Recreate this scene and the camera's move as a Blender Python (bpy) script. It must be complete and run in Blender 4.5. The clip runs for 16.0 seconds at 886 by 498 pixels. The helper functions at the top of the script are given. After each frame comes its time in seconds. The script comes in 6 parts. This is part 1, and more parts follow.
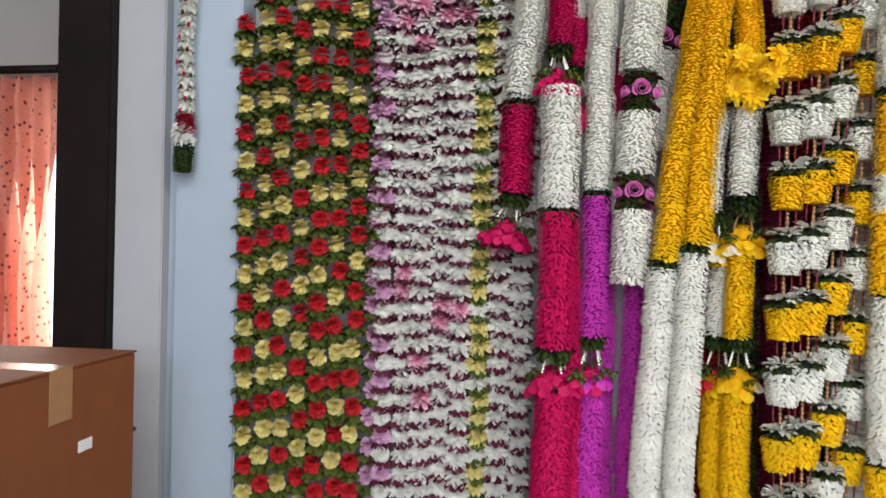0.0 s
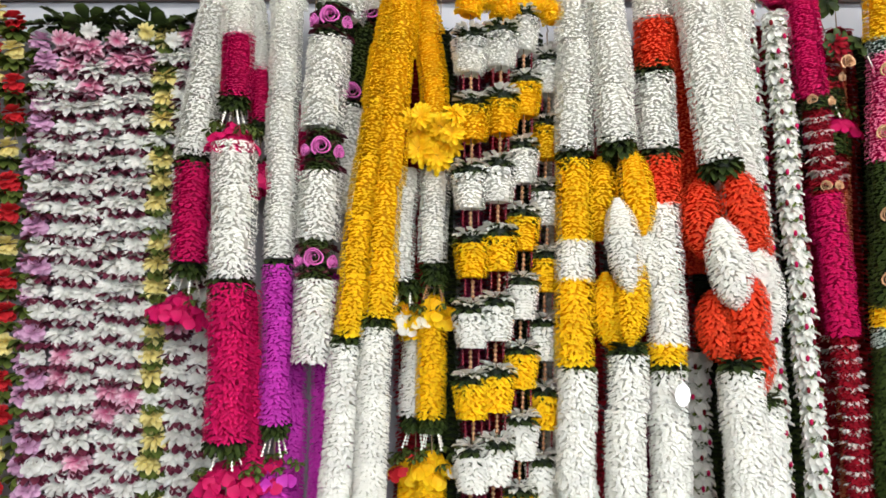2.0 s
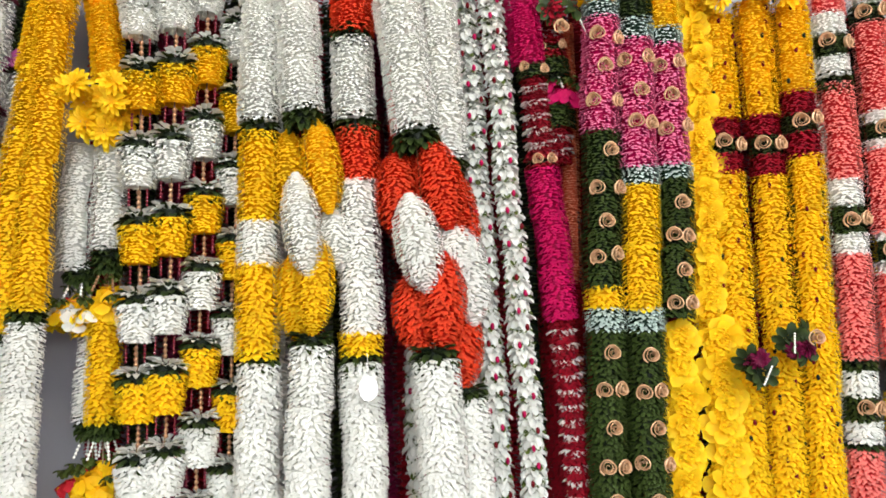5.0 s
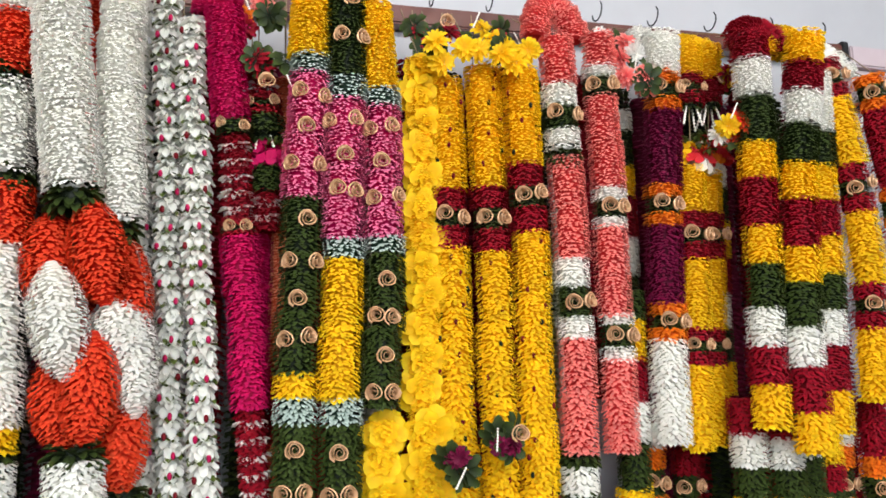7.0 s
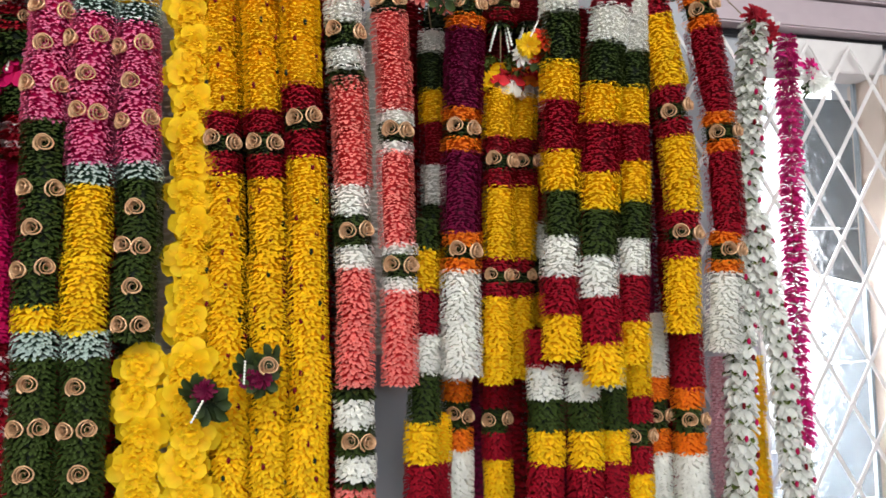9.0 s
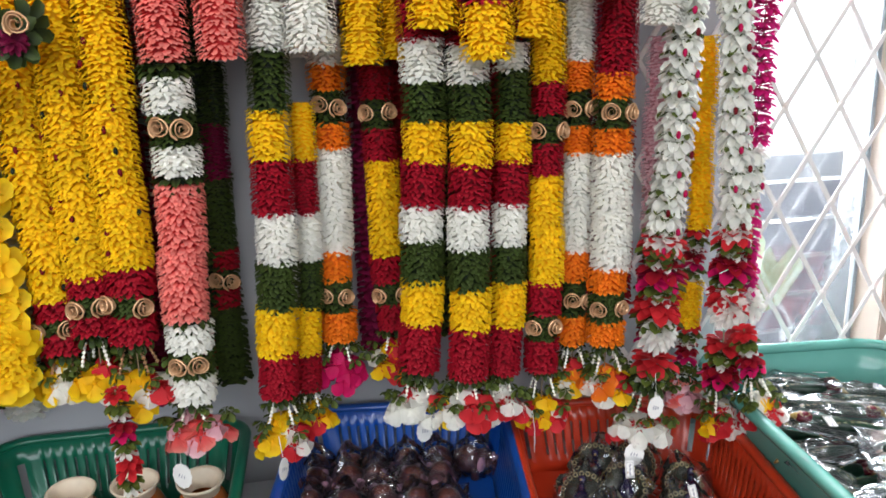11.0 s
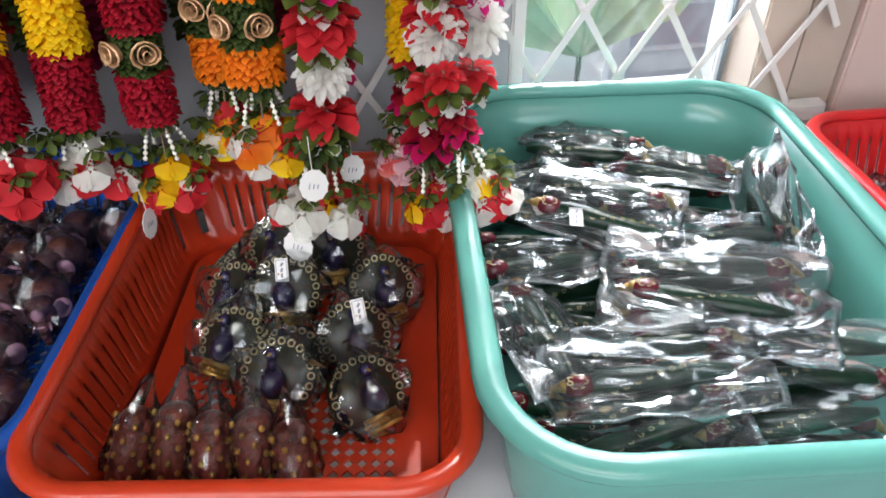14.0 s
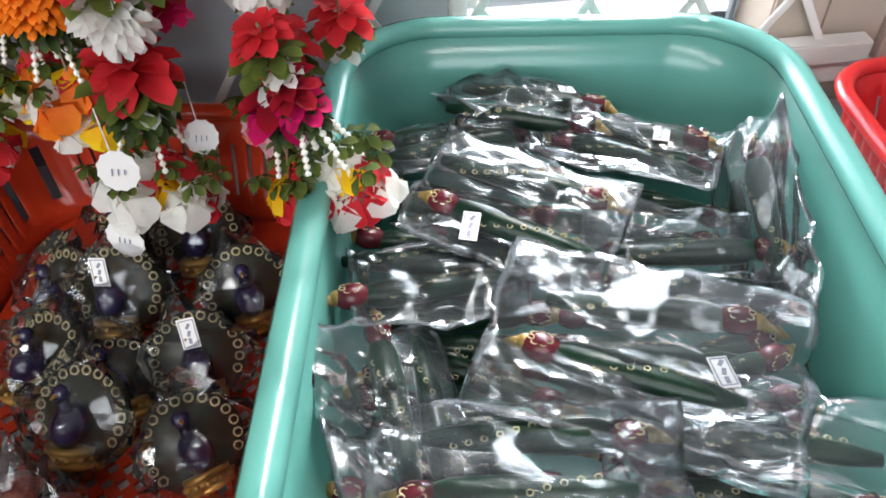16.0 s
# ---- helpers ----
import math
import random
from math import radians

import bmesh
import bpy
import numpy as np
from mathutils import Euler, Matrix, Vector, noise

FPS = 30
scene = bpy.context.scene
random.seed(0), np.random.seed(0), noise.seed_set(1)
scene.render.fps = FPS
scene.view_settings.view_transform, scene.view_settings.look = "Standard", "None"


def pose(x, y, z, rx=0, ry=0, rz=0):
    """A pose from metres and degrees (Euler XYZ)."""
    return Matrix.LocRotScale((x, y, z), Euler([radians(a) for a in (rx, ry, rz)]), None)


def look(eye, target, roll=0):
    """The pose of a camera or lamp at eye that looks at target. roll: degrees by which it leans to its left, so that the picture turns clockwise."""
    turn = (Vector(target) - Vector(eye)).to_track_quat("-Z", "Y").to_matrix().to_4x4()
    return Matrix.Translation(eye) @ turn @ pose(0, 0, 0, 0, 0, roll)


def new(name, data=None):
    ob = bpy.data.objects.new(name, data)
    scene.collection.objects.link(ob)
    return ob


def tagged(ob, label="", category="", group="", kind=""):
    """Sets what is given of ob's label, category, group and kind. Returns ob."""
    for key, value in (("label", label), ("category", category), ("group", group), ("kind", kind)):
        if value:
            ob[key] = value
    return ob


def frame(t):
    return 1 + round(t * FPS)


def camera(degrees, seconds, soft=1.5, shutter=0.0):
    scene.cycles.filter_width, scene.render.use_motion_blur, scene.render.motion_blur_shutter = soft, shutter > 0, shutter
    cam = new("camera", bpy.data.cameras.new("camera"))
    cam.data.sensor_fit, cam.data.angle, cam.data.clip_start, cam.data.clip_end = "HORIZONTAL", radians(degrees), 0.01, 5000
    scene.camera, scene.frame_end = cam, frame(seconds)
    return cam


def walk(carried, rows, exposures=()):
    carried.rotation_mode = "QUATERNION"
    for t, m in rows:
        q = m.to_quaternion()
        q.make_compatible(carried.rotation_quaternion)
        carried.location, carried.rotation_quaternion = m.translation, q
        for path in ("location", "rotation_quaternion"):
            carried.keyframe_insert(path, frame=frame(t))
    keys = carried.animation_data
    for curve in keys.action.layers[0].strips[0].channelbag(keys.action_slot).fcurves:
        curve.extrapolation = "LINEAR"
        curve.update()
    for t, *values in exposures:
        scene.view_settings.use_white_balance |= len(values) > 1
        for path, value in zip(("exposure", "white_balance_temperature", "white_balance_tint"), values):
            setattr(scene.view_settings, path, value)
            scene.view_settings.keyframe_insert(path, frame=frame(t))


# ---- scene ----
cam = camera(61.2, 16.0, soft=1.7)
METRES, EYE, TILT, LEAN, TURN = 3.0, 1.57, 0.0, -1.2, 9.5
ROWS = [
    (0.0, 0.0, 0.0, 0.0, 0.0, 0.0, 0.0),
    (0.5, 0.0304, -0.0231, 0.001, -5.33, 2.33, 0.51),
    (1.0, 0.0555, -0.0143, 0.0016, -10.42, 3.75, 1.98),
    (1.5, 0.0828, 0.018, 0.005, -12.93, 5.46, 1.92),
    (2.0, 0.1017, 0.0437, 0.008, -12.72, 4.43, 1.29),
    (2.5, 0.1257, 0.0453, 0.0067, -12.22, 3.88, 1.32),
    (3.0, 0.1561, 0.0522, -0.0001, -10.71, 1.7, 2.03),
    (3.2, 0.1727, 0.0546, -0.0039, -10.28, 0.49, 2.43),
    (5.3, 0.2756, 0.0488, -0.0091, -18.46, 5.70, 2.75),
    (5.5, 0.2926, 0.0537, -0.002, -19.81, 6.02, 2.66),
    (6.0, 0.3262, 0.0665, -0.0002, -23.09, 6.51, 1.03),
    (6.5, 0.342, 0.0656, 0.0027, -25.05, 6.91, 1.36),
    (7.0, 0.3744, 0.0531, 0.0054, -24.18, 8.52, 2.0),
    (7.5, 0.4141, 0.0431, 0.0056, -24.58, 8.92, 2.21),
    (8.0, 0.4376, 0.0234, 0.0035, -24.35, 9.31, 2.63),
    (8.2, 0.4448, 0.0145, 0.0047, -24.21, 8.78, 2.48),
    (10.3, 0.5605, 0.0518, -0.0313, -25.69, -7.56, 1.74),
    (10.5, 0.5698, 0.0536, -0.0352, -25.22, -9.61, 1.96),
    (11.0, 0.5987, 0.0603, -0.0461, -21.28, -15.0, 2.81),
    (11.5, 0.6329, 0.0676, -0.0547, -20.26, -20.15, 3.01),
    (12.0, 0.6653, 0.0629, -0.0668, -19.05, -25.98, 3.26),
    (12.5, 0.7018, 0.0786, -0.0736, -20.23, -26.96, 3.21),
    (13.0, 0.7389, 0.1082, -0.082, -21.33, -29.75, 2.66),
    (13.5, 0.761, 0.1244, -0.0903, -21.78, -36.12, 1.76),
    (14.0, 0.7902, 0.1368, -0.0913, -19.89, -38.25, 1.15),
    (14.5, 0.8253, 0.145, -0.0953, -17.03, -39.21, 1.68),
    (15.0, 0.8479, 0.147, -0.0964, -14.46, -40.75, 3.21),
    (15.5, 0.8593, 0.1703, -0.1053, -15.23, -43.38, 3.09),
    (16.0, 0.8625, 0.1898, -0.1108, -15.6, -46.51, 2.47),
]
walk(cam, [(t, pose(0, 0, EYE, TILT, LEAN, TURN) @ pose(METRES * x, METRES * y, METRES * z, 90 + pitch, roll, yaw)) for t, x, y, z, yaw, pitch, roll in ROWS],
     exposures=[(0.0, 0.12), (1.5, 0.36), (3.0, 0.38), (6.5, 0.32), (8.0, 0.02), (10.5, -0.12), (12.0, -0.06), (14.0, -0.08), (16.0, -0.08)])

# ---- light ----
world = bpy.data.worlds.new("sky")
world.use_nodes = True
scene.world = world
wn = world.node_tree.nodes
sky = wn.new("ShaderNodeTexSky")
sky.sky_type, sky.sun_disc, sky.sun_elevation, sky.sun_rotation = "NISHITA", False, radians(50), radians(150)
wn["Background"].inputs["Strength"].default_value = 0.12
world.node_tree.links.new(sky.outputs["Color"], wn["Background"].inputs["Color"])
sun_data = bpy.data.lights.new("sun", "SUN")
sun_data.energy, sun_data.angle, sun_data.color = 2.5, radians(0.6), (1.0, 0.95, 0.88)
sun = new("sun", sun_data)
sun.matrix_world = look((6, 9, 12), (2.5, 2.2, 0))


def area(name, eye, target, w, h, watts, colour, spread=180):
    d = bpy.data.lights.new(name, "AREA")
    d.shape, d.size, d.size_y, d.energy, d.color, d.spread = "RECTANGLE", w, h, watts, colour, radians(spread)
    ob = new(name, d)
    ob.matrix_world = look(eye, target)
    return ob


# daylight of the two windows and of an assumed shop front behind the camera; overhead fill
# soft front light hung inside the room for an unseen, assumed shop front
area("assumed_shopfront_light", (1.1, -2.0, 2.15), (1.1, 1.7, 1.85), 3.6, 1.2, 112, (0.88, 0.945, 1.0))
# added fill from above without a fixture, brightens the upper garlands
area("overhead_fill", (1.1, -0.35, 2.78), (1.1, 1.5, 1.95), 3.4, 0.14, 50, (1.0, 0.985, 0.96))
area("window_daylight", (2.73, 1.86, 1.5), (2.60, 0.4, 0.9), 0.37, 1.2, 28, (0.86, 0.94, 1.0), spread=115)
area("curtain_daylight", (-1.75, 2.45, 1.75), (-1.75, 1.0, 1.5), 0.5, 1.2, 14, (1.0, 0.97, 0.93))


# ---- materials ----
def mat(name, col, rough=0.6, metal=0.0, spec=0.4, vary=0.25, scale=60.0, bump=0.15, tip=None, translucent=0.0, stain=0.0, island=0.0, alpha=None, coat=0.0):
    """A procedural surface: two scales of noise in colour, fine relief, a second colour towards petal tips."""
    m = bpy.data.materials.new(name)
    m.use_nodes = True
    nt = m.node_tree
    n, l = nt.nodes, nt.links
    b = n["Principled BSDF"]
    tc = n.new("ShaderNodeTexCoord")
    nz = n.new("ShaderNodeTexNoise")
    nz.inputs["Scale"].default_value, nz.inputs["Detail"].default_value = scale, 6
    l.new(tc.outputs["Object"], nz.inputs["Vector"])
    big = n.new("ShaderNodeTexNoise")
    big.inputs["Scale"].default_value, big.inputs["Detail"].default_value = scale / 9, 3
    l.new(tc.outputs["Object"], big.inputs["Vector"])
    add = n.new("ShaderNodeMath")
    add.operation = "ADD"
    l.new(nz.outputs["Fac"], add.inputs[0])
    l.new(big.outputs["Fac"], add.inputs[1])
    rng = n.new("ShaderNodeMapRange")
    rng.inputs["From Min"].default_value, rng.inputs["From Max"].default_value = 0.6, 1.4
    rng.inputs["To Min"].default_value, rng.inputs["To Max"].default_value = 1 - vary, 1 + vary * 0.6
    l.new(add.outputs[0], rng.inputs["Value"])
    col_out = None
    base = n.new("ShaderNodeRGB")
    base.outputs[0].default_value = (*col, 1)
    col_out = base.outputs[0]
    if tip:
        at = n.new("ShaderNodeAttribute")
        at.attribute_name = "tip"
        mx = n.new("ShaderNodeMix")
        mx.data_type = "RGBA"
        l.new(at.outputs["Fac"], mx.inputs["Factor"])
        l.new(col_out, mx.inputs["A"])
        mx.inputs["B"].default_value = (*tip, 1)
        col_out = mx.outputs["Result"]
    val = rng.outputs["Result"]
    if island:
        geo = n.new("ShaderNodeNewGeometry")
        r2 = n.new("ShaderNodeMapRange")
        r2.inputs["To Min"].default_value, r2.inputs["To Max"].default_value = 1 - island, 1 + island * 0.5
        l.new(geo.outputs["Random Per Island"], r2.inputs["Value"])
        mu = n.new("ShaderNodeMath")
        mu.operation = "MULTIPLY"
        l.new(val, mu.inputs[0])
        l.new(r2.outputs["Result"], mu.inputs[1])
        val = mu.outputs[0]
    hsv = n.new("ShaderNodeHueSaturation")
    l.new(col_out, hsv.inputs["Color"])
    l.new(val, hsv.inputs["Value"])
    l.new(hsv.outputs["Color"], b.inputs["Base Color"])
    b.inputs["Roughness"].default_value, b.inputs["Metallic"].default_value = rough, metal
    b.inputs["Specular IOR Level"].default_value = spec
    b.inputs["Coat Weight"].default_value = coat
    if bump:
        bp = n.new("ShaderNodeBump")
        bp.inputs["Strength"].default_value, bp.inputs["Distance"].default_value = bump, 0.004
        l.new(nz.outputs["Fac"], bp.inputs["Height"])
        l.new(bp.outputs["Normal"], b.inputs["Normal"])
    if translucent:
        tr = n.new("ShaderNodeBsdfTranslucent")
        l.new(hsv.outputs["Color"], tr.inputs["Color"])
        ms = n.new("ShaderNodeMixShader")
        ms.inputs["Fac"].default_value = translucent
        l.new(b.outputs[0], ms.inputs[1])
        l.new(tr.outputs[0], ms.inputs[2])
        l.new(ms.outputs[0], n["Material Output"].inputs["Surface"])
    return m


def film(name, tint=(0.97, 0.98, 1.0), gloss=0.08, rough=0.06, scale=45, bump=1.0, haze=0.0, ior=1.5):
    """Thin clear plastic: lets light through, with wrinkled gloss; haze mixes in bluish white as painted glare."""
    m = bpy.data.materials.new(name)
    m.use_nodes = True
    n, l = m.node_tree.nodes, m.node_tree.links
    n.remove(n["Principled BSDF"])
    t, g, ms = n.new("ShaderNodeBsdfTransparent"), n.new("ShaderNodeBsdfGlossy"), n.new("ShaderNodeMixShader")
    t.inputs["Color"].default_value = (*tint, 1)
    g.inputs["Roughness"].default_value = rough
    fr = n.new("ShaderNodeFresnel")
    fr.inputs["IOR"].default_value = ior
    ad = n.new("ShaderNodeMath")
    ad.operation = "ADD"
    ad.inputs[1].default_value = gloss
    tc, nz, bp = n.new("ShaderNodeTexCoord"), n.new("ShaderNodeTexNoise"), n.new("ShaderNodeBump")
    nz.inputs["Scale"].default_value, nz.inputs["Detail"].default_value = scale, 3
    bp.inputs["Strength"].default_value, bp.inputs["Distance"].default_value = bump, 0.004
    l.new(tc.outputs["Object"], nz.inputs["Vector"])
    l.new(nz.outputs["Fac"], bp.inputs["Height"])
    l.new(bp.outputs["Normal"], g.inputs["Normal"])
    l.new(bp.outputs["Normal"], fr.inputs["Normal"])
    l.new(fr.outputs[0], ad.inputs[0])
    l.new(ad.outputs[0], ms.inputs["Fac"])
    l.new(t.outputs[0], ms.inputs[1])
    l.new(g.outputs[0], ms.inputs[2])
    out = ms.outputs[0]
    if haze:
        df, m2 = n.new("ShaderNodeBsdfDiffuse"), n.new("ShaderNodeMixShader")
        df.inputs["Color"].default_value = (0.80, 0.87, 0.94, 1)
        m2.inputs["Fac"].default_value = haze
        l.new(out, m2.inputs[1])
        l.new(df.outputs[0], m2.inputs[2])
        out = m2.outputs[0]
    l.new(out, n["Material Output"].inputs["Surface"])
    return m


def petal(name, col, tip=None, island=0.16, tl=0.38, rough=0.62):
    return mat(name, col, rough=rough, spec=0.25, vary=0.18, scale=90, bump=0.1, tip=tip, translucent=tl, island=island)


PET = {
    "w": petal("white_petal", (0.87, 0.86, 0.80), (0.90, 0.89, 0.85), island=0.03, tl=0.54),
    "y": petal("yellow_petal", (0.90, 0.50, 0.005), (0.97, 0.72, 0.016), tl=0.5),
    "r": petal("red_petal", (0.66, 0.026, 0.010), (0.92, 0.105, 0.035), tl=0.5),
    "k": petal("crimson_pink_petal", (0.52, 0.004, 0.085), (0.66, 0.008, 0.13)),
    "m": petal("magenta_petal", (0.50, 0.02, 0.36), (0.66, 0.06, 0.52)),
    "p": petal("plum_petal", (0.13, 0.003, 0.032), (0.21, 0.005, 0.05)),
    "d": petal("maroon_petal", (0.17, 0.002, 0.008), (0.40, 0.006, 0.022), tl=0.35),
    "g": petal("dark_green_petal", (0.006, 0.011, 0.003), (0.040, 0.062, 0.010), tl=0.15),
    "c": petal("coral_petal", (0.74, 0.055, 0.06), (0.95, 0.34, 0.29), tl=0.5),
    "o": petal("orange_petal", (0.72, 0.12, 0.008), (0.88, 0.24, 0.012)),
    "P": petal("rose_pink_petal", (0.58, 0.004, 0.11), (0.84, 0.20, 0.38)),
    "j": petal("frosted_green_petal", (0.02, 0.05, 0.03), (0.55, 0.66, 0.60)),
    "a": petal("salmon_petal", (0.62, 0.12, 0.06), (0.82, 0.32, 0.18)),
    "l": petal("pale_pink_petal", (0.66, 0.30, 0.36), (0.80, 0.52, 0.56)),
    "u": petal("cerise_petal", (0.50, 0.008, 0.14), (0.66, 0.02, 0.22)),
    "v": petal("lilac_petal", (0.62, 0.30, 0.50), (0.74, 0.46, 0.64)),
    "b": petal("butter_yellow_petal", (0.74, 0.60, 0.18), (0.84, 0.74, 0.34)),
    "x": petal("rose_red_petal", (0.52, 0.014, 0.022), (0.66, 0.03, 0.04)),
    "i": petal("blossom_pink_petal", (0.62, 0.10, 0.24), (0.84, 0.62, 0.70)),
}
LEAF = petal("leaf_green", (0.038, 0.058, 0.010), (0.105, 0.135, 0.022), tl=0.2)
MAROON_LEAF = petal("maroon_leaf", (0.070, 0.010, 0.020), (0.13, 0.016, 0.040), tl=0.1)
GOLD = mat("gold_ribbon", (0.56, 0.32, 0.17), rough=0.36, metal=0.35, spec=0.6, vary=0.2, bump=0.1)
PURPLE_ROSE = mat("mauve_ribbon", (0.52, 0.10, 0.34), rough=0.5, vary=0.2, bump=0.1)
PEARL = mat("pearl_bead", (0.78, 0.74, 0.66), rough=0.18, spec=0.6, vary=0.05, bump=0, coat=0.5)
BRONZE = mat("bronze_bead", (0.42, 0.22, 0.12), rough=0.28, metal=0.7, vary=0.1, bump=0)
THREAD = mat("thread", (0.20, 0.14, 0.08), rough=0.8, vary=0.2)
PAPER = mat("tag_paper", (0.78, 0.76, 0.74), rough=0.55, vary=0.06, scale=30, bump=0.05)
INK = mat("faded_ink", (0.26, 0.25, 0.32), rough=0.7, vary=0.3)
WALL = mat("white_wall_paint", (0.37, 0.37, 0.39), rough=0.75, vary=0.06, scale=14, bump=0.08)
TRIM = mat("white_gloss_trim", (0.33, 0.38, 0.45), rough=0.4, vary=0.05, scale=12, bump=0.05)
CEIL = mat("ceiling_paint", (0.6, 0.6, 0.6), rough=0.85, vary=0.05, scale=10)
FLOOR = mat("floor_tile", (0.15, 0.135, 0.12), rough=0.4, vary=0.25, scale=9)
RAILWOOD = mat("dark_varnished_wood", (0.10, 0.030, 0.022), rough=0.35, vary=0.35, scale=25, bump=0.2, coat=0.3)
DOORWOOD = mat("dark_brown_door_wood", (0.009, 0.005, 0.004), rough=0.55, spec=0.2, vary=0.4, scale=18, bump=0.2)
MAUVE = mat("mauve_painted_timber", (0.42, 0.34, 0.36), rough=0.5, vary=0.1, scale=20, bump=0.1)
TAN = mat("tan_painted_timber", (0.46, 0.37, 0.31), rough=0.5, vary=0.12, scale=18, bump=0.12)
CREAM = mat("cream_painted_steel", (0.66, 0.62, 0.60), rough=0.4, vary=0.1, scale=25, bump=0.08)
GASKET = mat("grey_rubber_gasket", (0.20, 0.22, 0.24), rough=0.6, vary=0.2)
IRON = mat("black_iron", (0.02, 0.02, 0.022), rough=0.45, metal=0.6, vary=0.3)
CLOTH = mat("white_tablecloth", (0.52, 0.52, 0.54), rough=0.6, vary=0.1, scale=30, bump=0.2)
CARD = mat("brown_cardboard", (0.20, 0.060, 0.018), rough=0.7, vary=0.16, scale=16, bump=0.12)
TAPE = mat("packing_tape", (0.36, 0.19, 0.09), rough=0.25, vary=0.12, scale=20)
BLUE = mat("blue_plastic", (0.006, 0.060, 0.30), rough=0.28, spec=0.5, vary=0.1, scale=20, bump=0.04)
ORANGE = mat("orange_red_plastic", (0.45, 0.034, 0.010), rough=0.28, spec=0.5, vary=0.1, scale=20, bump=0.04)
SCARLET = mat("scarlet_plastic", (0.52, 0.014, 0.016), rough=0.28, spec=0.5, vary=0.1, scale=20, bump=0.04)
JADE = mat("jade_green_plastic", (0.006, 0.115, 0.065), rough=0.28, spec=0.5, vary=0.1, scale=20, bump=0.04)
AQUA = mat("aqua_green_plastic", (0.10, 0.29, 0.25), rough=0.22, spec=0.5, vary=0.08, scale=16, bump=0.03)
BEIGE = mat("beige_plastic", (0.38, 0.28, 0.215), rough=0.35, spec=0.45, vary=0.12, scale=18, bump=0.05)
FILM = film("clear_wrapping_film", gloss=0.022, rough=0.07, scale=60, bump=0.2, ior=1.46, haze=0.004)


# ---- mesh tools ----
def raw_mesh(name, verts, tris, material, tip=None, smooth=True):
    me = bpy.data.meshes.new(name)
    verts, tris = np.asarray(verts, np.float32), np.asarray(tris, np.int32)
    me.vertices.add(len(verts))
    me.vertices.foreach_set("co", verts.ravel())
    me.loops.add(tris.size)
    me.loops.foreach_set("vertex_index", tris.ravel())
    me.polygons.add(len(tris))
    me.polygons.foreach_set("loop_start", np.arange(0, tris.size, 3, dtype=np.int32))
    me.polygons.foreach_set("use_smooth", np.full(len(tris), smooth, dtype=bool))
    if tip is not None:
        at = me.attributes.new("tip", "FLOAT", "POINT")
        at.data.foreach_set("value", np.asarray(tip, np.float32))
    me.update(calc_edges=True)
    me.validate()
    me.materials.append(material)
    return me


def bm_mesh(name, bm, *materials, smooth=False):
    me = bpy.data.meshes.new(name)
    for fc in bm.faces:
        fc.smooth = smooth
    bm.normal_update()
    bm.to_mesh(me)
    bm.free()
    for m in materials:
        me.materials.append(m)
    return me


def put(name, me, parent=None, m=None, label=""):
    """One mesh object, at the pose m within its parent."""
    ob = new(name, me)
    if parent is not None:
        ob.parent = parent
    ob.matrix_basis = m if m is not None else Matrix()
    if label:
        ob["label"] = label
    return ob


def part(name, bm, material, parent, label="", smooth=False, m=None):
    return put(name, bm_mesh(name, bm, material, smooth=smooth), parent, m, label)


def empty(name, at=(0, 0, 0), rz=0.0):
    ob = new(name)
    ob.empty_display_size = 0.05
    ob.matrix_basis = pose(*at, 0, 0, rz)
    return ob


def box_bm(sx, sy, sz, at=(0, 0, 0), bevel=0.0, bm=None, turn=None):
    own = bm is None
    bm = bmesh.new() if own else bm
    mm = Matrix.Translation(at) @ (turn or Matrix()) @ Matrix.Diagonal((sx, sy, sz, 1))
    r = bmesh.ops.create_cube(bm, size=1, matrix=mm)
    if bevel:
        es = list({e for v in r["verts"] for e in v.link_edges})
        bmesh.ops.bevel(bm, geom=es, offset=bevel, segments=2, affect="EDGES")
    return bm


def ball(bm, at, r, seg=8, rings=6, squash=(1, 1, 1), turn=None):
    bmesh.ops.create_uvsphere(bm, u_segments=seg, v_segments=rings, radius=1,
                              matrix=Matrix.Translation(at) @ (turn or Matrix()) @ Matrix.Diagonal((r * squash[0], r * squash[1], r * squash[2], 1)))


def rod(bm, a, b, r, seg=6, r2=None):
    a, b = Vector(a), Vector(b)
    q = (b - a).to_track_quat("Z", "Y").to_matrix().to_4x4()
    bmesh.ops.create_cone(bm, cap_ends=True, segments=seg, radius1=r, radius2=r if r2 is None else r2, depth=(b - a).length,
                          matrix=Matrix.Translation((a + b) / 2) @ q)


# petal outline: across, along, out of its plane
P_UVW = np.array([(0, 0, 0), (-0.5, 0.55, 0.12), (0, 0.58, -0.03), (0.5, 0.55, 0.12), (-0.36, 0.88, 0.06), (0, 1, -0.08), (0.36, 0.88, 0.06)])
P_TRI = np.array([(0, 2, 1), (0, 3, 2), (1, 2, 5), (1, 5, 4), (3, 6, 5), (3, 5, 2)])
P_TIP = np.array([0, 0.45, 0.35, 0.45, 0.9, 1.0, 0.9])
FULL = (P_UVW, P_TRI, P_TIP)
F_UVW = np.array([(0, 0, 0), (-0.5, 0.62, 0.06), (0.5, 0.62, 0.06), (-0.44, 0.90, 0.04), (0.44, 0.90, 0.04), (0, 1.02, -0.10)])
F_TRI = np.array([(0, 2, 1), (1, 2, 4), (1, 4, 3), (3, 4, 5)])
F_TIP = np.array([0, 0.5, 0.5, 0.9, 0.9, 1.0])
rs = np.random.RandomState(7)


